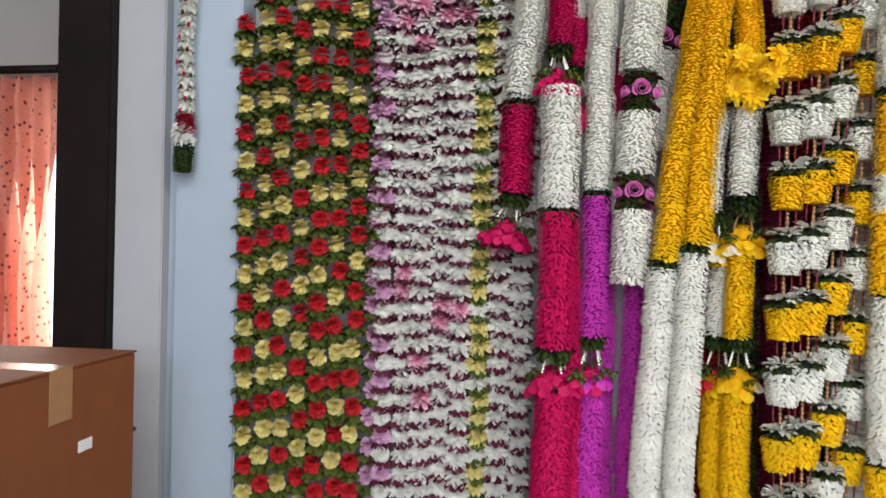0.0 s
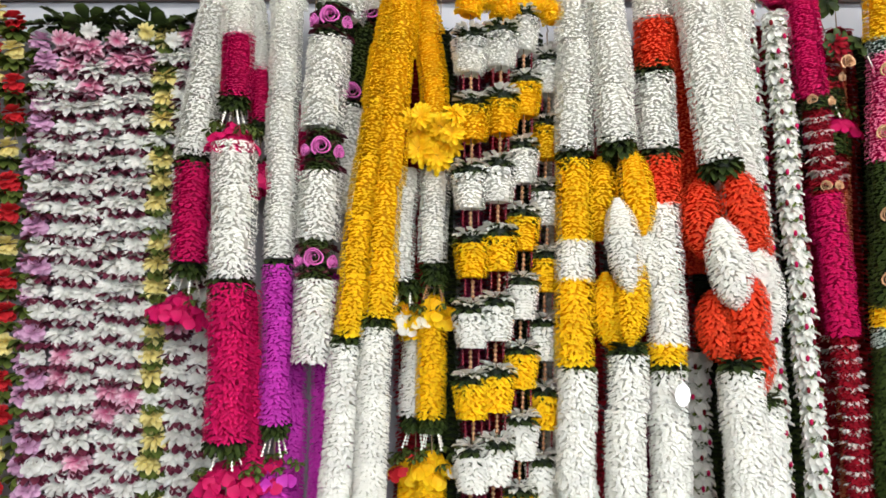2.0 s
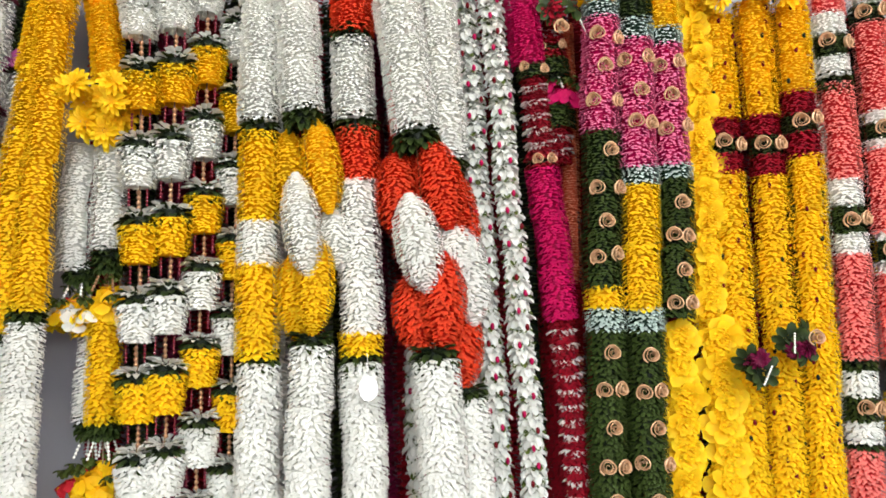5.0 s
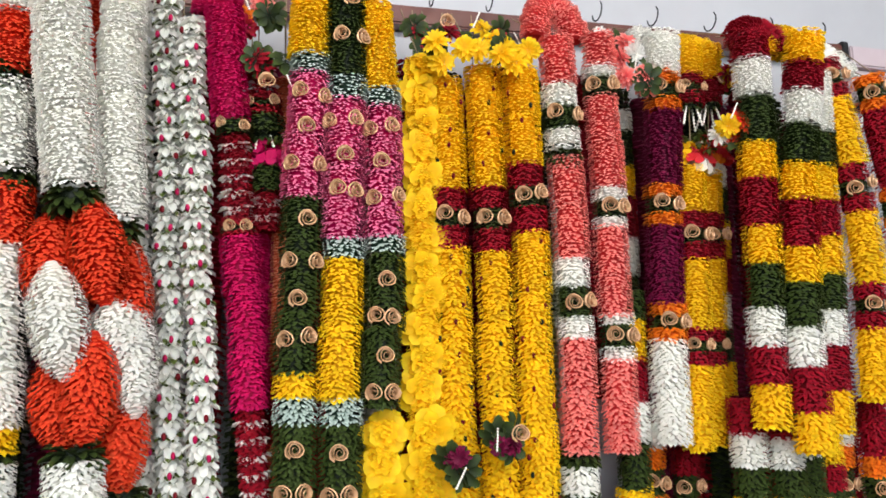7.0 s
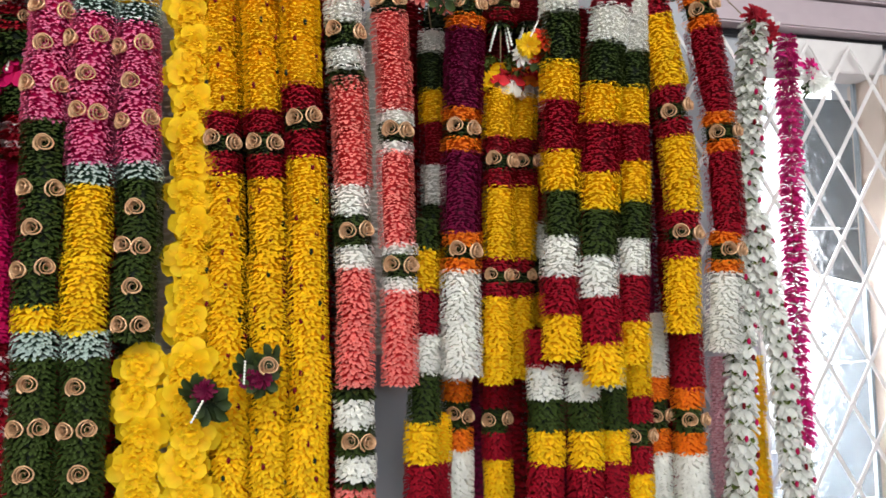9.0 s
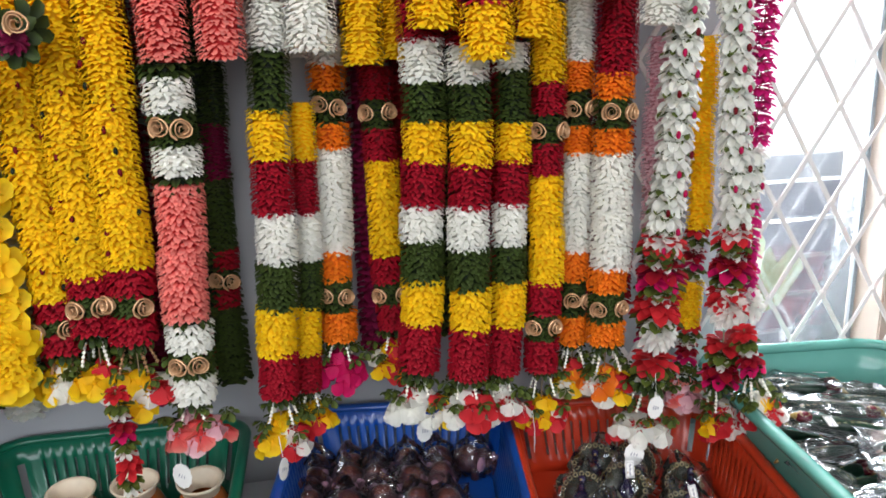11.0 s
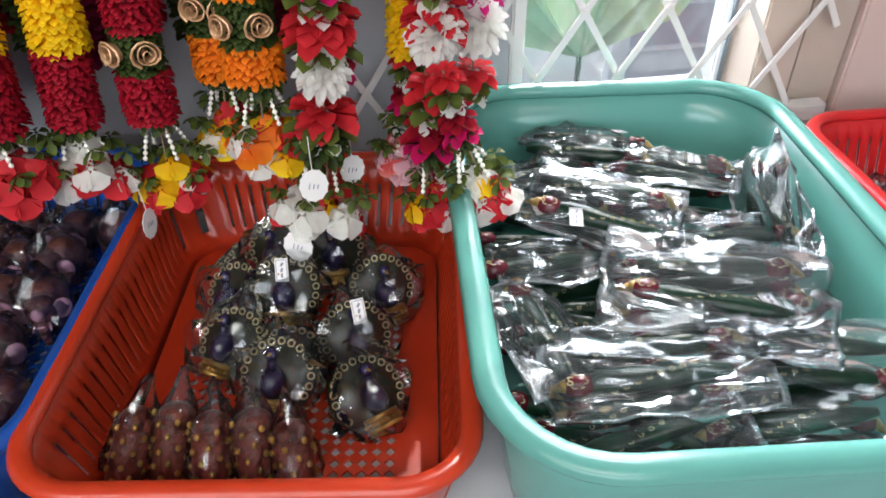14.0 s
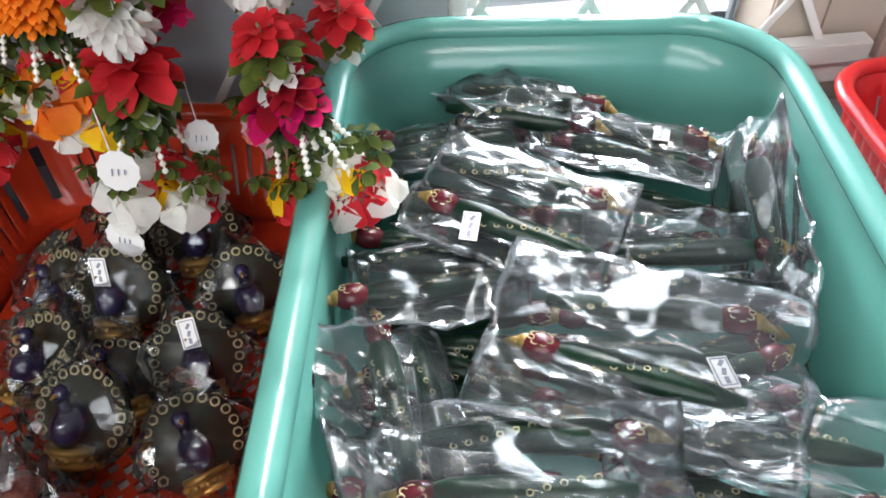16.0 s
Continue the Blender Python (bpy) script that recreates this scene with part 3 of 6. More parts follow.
structure("backdrop", slab(-8, 16, 9.0, 9.05, -1, 9), glow("white_sky", (0.95, 0.98, 1.0), 2.6), "plain bright white sky")
structure("ground", slab(-30, 30, 1.9, 60.0, -1.4, -1.3), mat("concrete_yard", (0.4, 0.4, 0.38), rough=0.9, vary=0.2, scale=5), "pale concrete yard outside")
GREYPANE = mat("grey_violet_glass", (0.50, 0.50, 0.57), rough=0.3, spec=0.4, vary=0.2, scale=26, bump=0.03)
WHITEFRAME = mat("white_frame_paint", (0.80, 0.82, 0.84), rough=0.5, vary=0.05)
louv = empty("louvred_window", (3.35, 3.2, -1.3))
part("wall", slab(-1.2, 1.9, 0.02, 0.12, 0.0, 1.22), WHITEFRAME, louv)
for i in range(6):
    z = 1.24 + i * 0.165
    part("slat", slab(0.04, 1.30, 0.0, 0.014, z, z + 0.145, bevel=0.002), GREYPANE, louv)
    part("bar", slab(0.0, 1.34, -0.012, 0.02, z - 0.016, z - 0.001), WHITEFRAME, louv)
part("jamb", slab(-0.03, 0.035, -0.02, 0.03, 1.22, 2.30), WHITEFRAME, louv)
part("jamb", slab(1.30, 1.36, -0.02, 0.03, 1.22, 2.30), WHITEFRAME, louv)
part("head", slab(-0.03, 1.36, -0.02, 0.03, 2.23, 2.33), WHITEFRAME, louv)
part("board", slab(0.72, 1.12, -0.04, -0.021, 2.02, 2.30, bevel=0.003), mat("tan_printed_board", (0.55, 0.33, 0.18), rough=0.6, vary=0.3, scale=12), louv, "tan printed board")
part("emblem", slab(0.80, 0.88, -0.046, -0.0405, 2.08, 2.24, bevel=0.002), mat("blue_print", (0.08, 0.25, 0.40), rough=0.5), louv, "blue patch")
tagged(louv, "neighbouring louvred window with grey glass slats outside", "louvre window")
plant = empty("leafy_plant", (2.86, 2.30, 0.50))
BIGLEAF = petal("pale_green_leaf", (0.46, 0.62, 0.34), (0.58, 0.72, 0.44), tl=0.5)
for i in range(16):
    a = i * 2.4
    ln, tl = 0.26 + 0.10 * (i % 4) / 3, 20 + 9 * (i % 5)
    al = np.array([[math.cos(a) * math.sin(radians(tl)), math.sin(a) * math.sin(radians(tl)) * 0.5, math.cos(radians(tl))]])
    o = np.array([[math.cos(a) * math.cos(radians(tl)), math.sin(a) * math.cos(radians(tl)), -math.sin(radians(tl))]])
    v, t, p = petals(np.array([[0.01 * math.cos(a), 0.01 * math.sin(a), 0.16]]), al / np.linalg.norm(al), o, ln * 1.25, 0.12)
    put("leaf", raw_mesh("leaf", v, t, BIGLEAF, p), plant)
bm = bmesh.new()
rod(bm, (0, 0, -1.80), (0, 0, 0.30), 0.012, 8, 0.006)
part("stem", bm, LEAF, plant)
tagged(plant, "pale green broad-leaved plant outside the window", "plant")

# the long table under the garlands
table = empty("display_table", (1.0, 1.22, 0.0))
# unseen bare stretch, made dark so little light bounces up to the garlands
part("tabletop", slab(-2.2, 2.45, -0.66, 0.50, 0.70, 0.735, bevel=0.006), mat("table_wood", (0.07, 0.045, 0.03), rough=0.5, vary=0.2), table)
for lx in (-2.1, 0.1, 2.35):
    for ly in (-0.60, 0.44):
        part("leg", slab(lx - 0.025, lx + 0.025, ly - 0.025, ly + 0.025, 0, 0.70, bevel=0.004), DOORWOOD, table)
tagged(table, "long display table standing against the wall", "table")


def cloth_mesh():
    v, t = [], []
    nx, ny = 160, 34
    for j in range(ny + 1):
        for i in range(nx + 1):
            x, s = 1.16 + i / nx * 2.31, j / ny * 1.50
            wob = 0.0025 * noise.noise((x * 9, s * 9, 0.3))
            if s < 1.17:
                v.append((x, 1.71 - s, 0.739 + 0.0025 + wob))
            else:
                d = s - 1.17
                v.append((x, 0.542 - 0.012 - 0.016 * math.sin(x * 22) * min(1, d * 4), 0.739 - d + wob))
    for j in range(ny):
        for i in range(nx):
            a = j * (nx + 1) + i
            t += [(a, a + nx + 1, a + 1), (a + 1, a + nx + 1, a + nx + 2)]
    return raw_mesh("tablecloth", v, t, CLOTH)


tagged(put("tablecloth", cloth_mesh()), "white cotton tablecloth over the display table", "tablecloth")
TZ = 0.744


# ---- garlands ----
def flower_cluster(strand, at, code, radius, n, seed, leafy=True):
    """Silk blossoms hanging in a loose ring, with leaves between."""
    rr = random.Random(seed)
    codes = {"w": "wxwyxw", "y": "yywyx", "k": "kkk", "m": "mkm", "r": "xwyxo", "c": "ccl", "l": "lwl"}[code]
    for i in range(n):
        a = i * 2 * math.pi / n + rr.uniform(-0.3, 0.3) - 1.2
        p = Vector(at) + Vector((math.cos(a) * radius, math.sin(a) * radius * 0.75, rr.uniform(-0.014, 0.010)))
        m = Matrix.Translation(p) @ Matrix.Rotation(a + 1.57, 4, "Z") @ Matrix.Rotation(radians(rr.uniform(18, 50)), 4, "X")
        c = codes[rr.randrange(len(codes))]
        put("blossom", bell_mesh(c, 0.020 + 0.002 * rr.randrange(3)), strand, m)
        if leafy and i % 3 != 1:
            put("leaves", leaves_mesh(0.017, 5, 30), strand, Matrix.Translation(p + Vector((0.008 * math.cos(a + 1), 0.006 * math.sin(a + 1), 0.020))) @ Matrix.Rotation(a, 4, "Z") @ Matrix.Rotation(radians(20), 4, "X"))


def tassel(strand, at, length, radius, code, seed):
    rr = random.Random(seed)
    bl = max(0.02, min(0.05, length * 0.55))
    put("leaf_collar", collar_mesh(radius * 0.8), strand, Matrix.Translation(at))
    for i in range(4):
        a = i * 1.57 + 0.6
        m = Matrix.Translation(at) @ Matrix.Rotation(a, 4, "Z") @ Matrix.Translation((radius * 0.35, 0, 0)) @ Matrix.Rotation(radians(-16 - 5 * rr.random()), 4, "Y")
        put("pearl_string", beads_mesh(bl, 0.0027, PEARL if code != "y" or seed % 2 else BRONZE, "pearl" if code != "y" or seed % 2 else "bronze"), strand, m)
    flower_cluster(strand, at + Vector((0, 0, -max(bl, length - 0.022))), code, radius * 0.98 + 0.009, 11, seed)
    flower_cluster(strand, at + Vector((0, 0.004, -max(bl, length - 0.022) + 0.016)), code, radius * 0.55, 5, seed + 1)


def section(strand, code, L, R, frame_at, seed):
    """One stretch of a strand. frame_at(d) gives the pose d metres below its top."""
    rr = random.Random(seed)
    spin = lambda: Matrix.Rotation(rr.uniform(0, 6.28), 4, "Z")
    stars = code.endswith("*")
    c = code.rstrip("*")

    def tube(cc, d0, ln, rad=R):
        left, d = ln, d0
        while left > 0.001:
            k = left if left <= 0.16 else max(0.08, left / math.ceil(left / 0.12))
            put("petal_band", tube_mesh(cc, round(k * 2, 2) / 2 + 0.004, rad, seed >= 200 * 31), strand, frame_at(d) @ Matrix.Rotation(rr.uniform(-0.25, 0.25), 4, "Z"))
            d, left = d + k, left - k

    def roses(d, n=2, r=0.0135, rad=R):
        for i in range(n):
            side = (i - (n - 1) / 2) * 62 + rr.uniform(-12, 12)
            m = frame_at(d + rr.uniform(-0.004, 0.004)) @ Matrix.Rotation(radians(side), 4, "Z") @ Matrix.Translation((0, -rad * 0.98, 0)) @ FRONT
            put("rose", rose_mesh(r, GOLD, "gold"), strand, m, "gold ribbon rose")

    if c in ("o", "d") and stars:
        a = L * (0.30 if c == "o" else 0.34)
        tube(c, 0, a), tube("g", a, L - 2 * a, R * 0.9), tube(c, L - a, a)
        roses(L / 2, 2, min(0.014, max(0.010, (L - 2 * a) * 0.55)))
    elif c == "e":
        tube("g", 0, L, R * 0.95)
        roses(L / 2, 2, min(0.014, L * 0.45))
    elif c == "q":
        tube("y", 0, L)
        k = 0
        for d in np.arange(0.02, L - 0.01, 0.026):
            k += 1
            side = rr.uniform(-65, 65)
            m = frame_at(d) @ Matrix.Rotation(radians(side), 4, "Z") @ Matrix.Translation((0, -R * 0.95, 0))
            put("bud", bud_mesh("d" if k % 3 else "g", 0.004), strand, m, "small maroon bud")
    elif c in PET and len(c) == 1 and c not in "uvbi":
        tube(c, 0, L)
        if stars:
            n = 0
            d = 0.04
            while d < L - 0.02:
                roses(d, 1 + n % 2 if c == "g" else 1 + (n + 1) % 2, 0.0135)
                n, d = n + 1, d + (0.055 if c == "P" else 0.058)
    elif c == "G":
        for d in np.arange(0.004, max(0.008, L), 0.009):
            put("leaf_collar", collar_mesh(R * 0.92), strand, frame_at(d) @ spin())
    elif c == "V":
        put("petal_band", tube_mesh("g", round(L, 2), R * 0.8), strand, frame_at(0))
        for d in (L * 0.2, L * 0.8):
            put("leaves", leaves_mesh(R * 1.15, 9, 10, MAROON_LEAF, "maroon"), strand, frame_at(d) @ spin())
        for s in (-55, 0, 55):
            put("rose", rose_mesh(0.018 if s == 0 else 0.013, PURPLE_ROSE, "mauve"), strand, frame_at(L * 0.5 + 0.006 * (s != 0)) @ Matrix.Rotation(radians(s), 4, "Z") @ Matrix.Translation((0, -R * 0.85, 0)) @ FRONT, "mauve ribbon rose")
    elif c[0] == "T":
        tassel(strand, frame_at(0).translation, L, R, c[1], seed)
    elif c == "F":
        for i in range(5):
            a = i * 1.256
            put("daisy", daisy_mesh("y", 0.034, 12, 3, 14), strand, frame_at(L * 0.5) @ Matrix.Translation((0.028 * math.cos(a), -0.02 - 0.006 * (i % 2), 0.028 * math.sin(a))) @ FRONT @ Matrix.Rotation(0.35 * math.cos(a), 4, "Y"))
        put("leaf_collar", collar_mesh(R), strand, frame_at(0.0))
    elif c in ("L", "M"):
        col = "y" if c == "L" else "r"
        k = 1.0 if c == "L" else 1.08
        hw = R * 0.92 * k
        for sx, d, ln, cc, dy, tilt in ((-0.72, 0.02, 0.44, col, 0.026, 5), (0.52, 0.0, 0.45, col, -0.004, -5), (1.05, 0.40, 0.30, "w", 0.020, -6),
                                        (-0.78, 0.62, 0.40, col, 0.022, -4), (0.50, 0.54, 0.46, col, -0.006, 5), (-0.52, 0.26, 0.48, "w", -0.026, -5)):
            m = frame_at(d * L) @ Matrix.Translation((sx * R * k, dy, 0)) @ Matrix.Rotation(radians(tilt), 4, "Y")
            put("petal_lobe", lobe_mesh(cc, ln * L, hw * (1.0 if cc != "w" else 0.97)), strand, m)
    elif c == "B":
        # one lobe over another, red, white and red
        for sx, d, ln, cc, dy, tilt in ((0.0, 0.0, 0.46, "r", 0.0, -6), (0.25, 0.62, 0.40, "r", 0.010, 6), (0.30, 0.27, 0.46, "w", -0.012, -3)):
            put("petal_lobe", lobe_mesh(cc, ln * L, R * 1.12), strand, frame_at(d * L) @ Matrix.Translation((sx * R, dy, 0)) @ Matrix.Rotation(radians(tilt), 4, "Y"))
    elif c == "X":
        i, d = 0, 0.018 * (seed % 4)
        while d < L - 0.05:
            cc = "w" if i % 2 == 0 else "y"
            put("leaf_collar", collar_mesh(R * 1.0), strand, frame_at(d) @ spin())
            put("petal_ruff", cached(("ruff", round(R, 3)), lambda: petal_mesh("petal_ruff", [skirt(14, R * 1.2, 5, 0, 0.3), skirt(12, R * 1.0, -20, 0.002, 0.3)], PET["w"])), strand, frame_at(d - 0.008) @ spin(), "white ruff")
            put("petal_tuft", cached(("tuft", cc, round(R, 3)), lambda: petal_mesh("petal_tuft", fluff(0.060, R * 1.10, profile=lambda u: 1.0 - 0.24 * u), PET[cc])), strand, frame_at(d + 0.008) @ spin())
            put("bead_string", beads_mesh(0.034, 0.0040, BRONZE, "bronze"), strand, frame_at(d + 0.072))
            for q in range(3):
                put("bead_drop", beads_mesh(0.030, 0.0024, DARKBEAD, "dark"), strand, frame_at(d + 0.070) @ Matrix.Translation(((q - 1) * 0.014, -0.004 + 0.008 * (q == 1), 0)))
            d, i = d + 0.123, i + 1
    elif c == "D":
        d, k = 0.004, 0
        while d < L:
            put("daisy", daisy_mesh("w", round(R * 1.22, 3), 9, 3, 56), strand, frame_at(d) @ spin())
            side = rr.uniform(-20, 20) + (24 if k % 2 else -24)
            m = frame_at(d + 0.021) @ Matrix.Rotation(radians(side), 4, "Z") @ Matrix.Translation((0, -R * 0.80, 0))
            put("bud", bud_mesh("k" if k % 3 else "d", 0.0046), strand, m, "crimson bud")
            put("leaves", leaves_mesh(R * 0.88, 7, 24), strand, frame_at(d + 0.016) @ spin())
            d, k = d + 0.0285, k + 1
        tube("w", 0, L, R * 0.5)
    elif c == "Y":
        d, k = 0.02, 0
        while d < L:
            m = frame_at(d) @ Matrix.Translation((0.006 * (-1) ** k, -0.012, 0)) @ FRONT @ Matrix.Rotation(radians(rr.uniform(-18, 18)), 4, "X") @ Matrix.Rotation(rr.uniform(0, 6), 4, "Z")
            put("daisy", cached(("bigdaisy", round(R, 3)), lambda: petal_mesh("daisy", [skirt(7, R * 1.25, 18, 0, 0.1, width=R * 1.0), skirt(7, R * 1.05, -8, 0.003, 0.1, width=R * 0.8, spin=0.4), skirt(6, R * 0.6, -40, 0.005, 0.1, width=R * 0.4)], PET["y"])), strand, m)
            d, k = d + R * 1.45, k + 1
        tube("y", 0, L, R * 0.75)
    elif c == "N":
        d, k = 0.008, 0
        while d < L:
            cc = ("x", "leaf", "w", "d", "k", "leaf", "w", "x")[k % 8]
            if cc == "leaf":
                put("leaves", leaves_mesh(R * 1.2, 8, 10), strand, frame_at(d) @ spin())
            else:
                put("blossom", daisy_mesh(cc, round(R * (1.22 if cc != "w" else 0.85), 3), 7, 3, 24), strand, frame_at(d) @ spin())
            d, k = d + 0.0135, k + 1
    elif c == "W":
        put("blossom", cached(("mum", round(R, 3)), lambda: petal_mesh("blossom", [skirt(15, 0.034 - 0.002 * q, 52 - 21 * q, 0.003 * q, 0.08, width=0.0095, spin=0.4 * q) for q in range(6)], PET["w"])), strand, frame_at(0.012) @ Matrix.Translation((0, -0.006, 0)) @ Matrix.Rotation(radians(40), 4, "X") @ spin(), "shaggy white chrysanthemum")
    elif c == "S":
        d, k = 0.005, 0
        while d < L:
            put("petal_ruff", cached(("stripe", k % 2, round(R, 3)), lambda: petal_mesh("petal_ruff", [skirt(13, R * (0.95 if k % 2 else 0.9), 12, 0, 0.3), skirt(13, R * 0.85, 40, 0, 0.3, spin=0.2)], PET["w" if k % 2 else "d"])), strand, frame_at(d) @ spin())
            d, k = d + 0.0125, k + 1
        tube("d", 0, L, R * 0.7)
    elif c == "u":
        d = 0.006
        while d < L:
            put("blossom", daisy_mesh("u", round(R * 1.1, 3), 10, 3, 25), strand, frame_at(d) @ spin())
            d += 0.019


DARKBEAD = mat("dark_red_bead", (0.14, 0.01, 0.02), rough=0.2, spec=0.6, vary=0.1, bump=0)


def thread_path(points, r=0.0012):
    a = np.arange(5) * 2 * np.pi / 5
    v = np.concatenate([np.stack([p[0] + r * np.cos(a), p[1] + r * np.sin(a), np.full(5, p[2])], 1) for p in points])
    t = []
    for i in range(len(points) - 1):
        for j in range(5):
            p, q = i * 5 + j, i * 5 + (j + 1) % 5
            t += [(p, p + 5, q), (q, p + 5, q + 5)]
    return raw_mesh("thread", v, t, THREAD)


def garland(label, strands, seed=0, group="garlands on the rail", end_tags=()):
    """A garland of strands. Each strand: top x, y, top z, end x, bow, radius and its stretches from the top (kind and centimetres)."""
    tx = sum(s[0] for s in strands) / len(strands)
    top = max(s[2] for s in strands)
    g = empty("garland", (tx, strands[0][1], top))
    for j, (x0, y, z0, x1, bow, R, text) in enumerate(strands):
        items = [(it.rstrip("0123456789."), float(it[len(it.rstrip("0123456789.")):]) / 100) for it in text.split()]
        total = sum(k for _, k in items)

        def at(d, x0=x0, x1=x1, bow=bow, y=y, z0=z0, total=total):
            u = d / total
            x = x0 + (x1 - x0) * u + 4 * bow * u * (1 - u)
            sl = ((x1 - x0) + 4 * bow * (1 - 2 * u)) / total
            wav = 0.0025 * math.sin(d * 23 + 9 * x0)
            return Matrix.Translation((x - tx + wav, y - strands[0][1], z0 - top - d)) @ Matrix.Rotation(-math.atan(sl), 4, "Y")
        st = put("strand", thread_path([at(0).inverted() @ at(total * q / 8).translation for q in range(9)]), g, at(0))
        inv = st.matrix_basis.inverted()
        d = 0.0
        for i, (code, k) in enumerate(items):
            section(st, code, k, R, lambda e, d=d: inv @ at(d + e), seed * 31 + j * 7 + i)
            d += k
        # the wire up to the rail
        hook = 2.285 + 0.0205 * (x0 - 0.7)
        if z0 < hook - 0.03 and z0 > 1.95 and x0 < 2.38:
            bm = bmesh.new()
            rod(bm, (x0 - tx, y - strands[0][1], z0 - top), (x0 - tx, WY - 0.06 - strands[0][1], hook - top), 0.0012, 5)
            part("wire", bm, THREAD, g)
    return tagged(g, label, "garland", group)


def arch(g, xa, xb, y, z, rise, R, code):
    """A fluffy bend that carries two strands over their hook."""
    cx, r = (xa + xb) / 2, max(0.012, abs(xb - xa) / 2)
    n = 7
    ox, oy, oz = g.location
    for i in range(n):
        a = math.pi * (i + 0.5) / n
        p = Vector((cx - r * math.cos(a) - ox, y + 0.03 * math.sin(a) - oy, z + rise * math.sin(a) - oz))
        tilt = math.degrees(math.atan2(rise * math.cos(a), r * math.sin(a)))
        put("petal_bend", tube_mesh(code, 0.03, R), g, Matrix.Translation(p) @ Matrix.Rotation(radians(90 - tilt) if i < n / 2 else radians(-90 - tilt), 4, "Y") @ Matrix.Translation((0, 0, 0.015)))


def node_curtain(name, label, x0, x1, y, z0, z1, cols, pitch, kinds, seed):
    """A backdrop of threaded flowers: strings side by side, on each a flower and its leaves at every knot. kinds[c] names the flowers of a string."""
    c = empty(name, ((x0 + x1) / 2, y, z0))
    rr = random.Random(seed)
    for i in range(cols):
        x = (x0 - x1) / 2 + (x1 - x0) * (i + 0.5) / cols
        kind = kinds[i]
        top = kind[2]
        st = put("string", thread_mesh(z0 - z1 - top), c, Matrix.Translation((x, 0.006 * (i % 2), -top)))
        d, k = kind[3], 0
        lean = 0.02 * (i / cols - 0.5)
        while d < z0 - z1 - top:
            f, lf = kind[0][k % len(kind[0])], kind[1]
            dx = rr.uniform(-0.006, 0.006) - lean * d
            tilt = Matrix.Rotation(radians(rr.uniform(10, 36) if kind[5] else rr.uniform(26, 58)), 4, "X") @ Matrix.Rotation(radians(rr.uniform(-12, 12)), 4, "Y") @ Matrix.Rotation(rr.uniform(0, 6), 4, "Z")
            p = Matrix.Translation((dx, -0.012, -d))
            put("flower", kind[4](f), st, p @ tilt)
            put("leaves", lf(), st, p @ Matrix.Translation((0, 0.004, -0.013)) @ Matrix.Rotation(rr.uniform(0, 6), 4, "Z"))
            if kind[5]:
                put("bead_string", beads_mesh(0.014, 0.0022, BRONZE, "bronze"), st, p @ Matrix.Translation((0, 0.004, 0.026)))
            d, k = d + pitch * rr.uniform(0.93, 1.07), k + 1
    return tagged(c, label, "flower curtain", "flower curtains")


def puff(code):
    return cached(("puff", code), lambda: petal_mesh("flower", [skirt(10, 0.024, 50, 0.004, 0.05, width=0.019), skirt(9, 0.024, 22, 0.006, 0.05, width=0.019, spin=0.3), skirt(8, 0.023, -12, 0.009, 0.05, width=0.018), skirt(7, 0.018, -42, 0.011, 0.05, width=0.015), skirt(5, 0.011, -66, 0.013, 0.05, width=0.010)], PET[code]))


def small_daisy(code):
    return daisy_mesh(code, 0.034, 10, 3, 16)


GLEAF = lambda: leaves_mesh(0.038, 10, 20)
MLEAF = lambda: leaves_mesh(0.034, 10, 14, MAROON_LEAF, "maroon")
rb = lambda a, off: (a, GLEAF, off, 0.02, puff, True)
node_curtain("flower_curtain", "curtain of red and butter yellow silk flowers with green leaves", -0.775, -0.405, 1.665, 2.215, 0.95, 8, 0.064,
             [("xb" * 3, GLEAF, 0.10, 0.03, puff, True), rb("xbb", 0.04), rb("bx", 0.03), rb("xb", 0.0), rb("xxb", 0.0), rb("bx", 0.01), rb("xbx", 0.03), ("vvv", GLEAF, 0.08, 0.01, puff, True)], 3)
wd = lambda off, start, codes="www": (codes, MLEAF, off, start, small_daisy, False)
node_curtain("flower_curtain", "curtain of white silk daisies with maroon leaves and one yellow string", -0.44, -0.075, 1.665, 2.165, 0.95, 8, 0.041,
             [("vwwvw", MLEAF, 0.06, 0.02, puff, False), wd(0.03, 0.01, "iiwwwwwwwwwwwww"), wd(0.02, 0.03, "iwiwwwwwwwwwwwwwwwww"), wd(0.03, 0.0, "iiwwwwwwwwwwwwwww"), wd(0.01, 0.02, "wiwwwwwwwwwwwwww"), ("bwbb", GLEAF, 0.02, 0.0, small_daisy, False), wd(0.0, 0.02, "iwwwwwwwwwwwww"), wd(0.0, 0.0)], 5)
# leafy fringe along the top of the daisy curtain
fr = empty("leaf_fringe", (-0.25, 1.66, 2.165))
for i in range(13):
    put("leaves", leaves_mesh(0.05, 7, -8, PET["g"], "fringe"), fr, Matrix.Translation((-0.17 + i * 0.028, 0.004 * (i % 3), 0.012 * math.sin(i * 2.1))) @ Matrix.Rotation(i * 1.3, 4, "Z") @ Matrix.Rotation(0.5, 4, "X"))
for i, cc in enumerate("iwibwi"):
    put("blossom", daisy_mesh(cc, 0.019, 10, 3, 10), fr, Matrix.Translation((-0.13 + i * 0.054, -0.030, -0.038 + 0.016 * (i % 2))) @ FRONT @ Matrix.Rotation(0.7, 4, "X"))
tagged(fr, "dark green leaf fringe with pink and white blossoms", "leaf fringe")

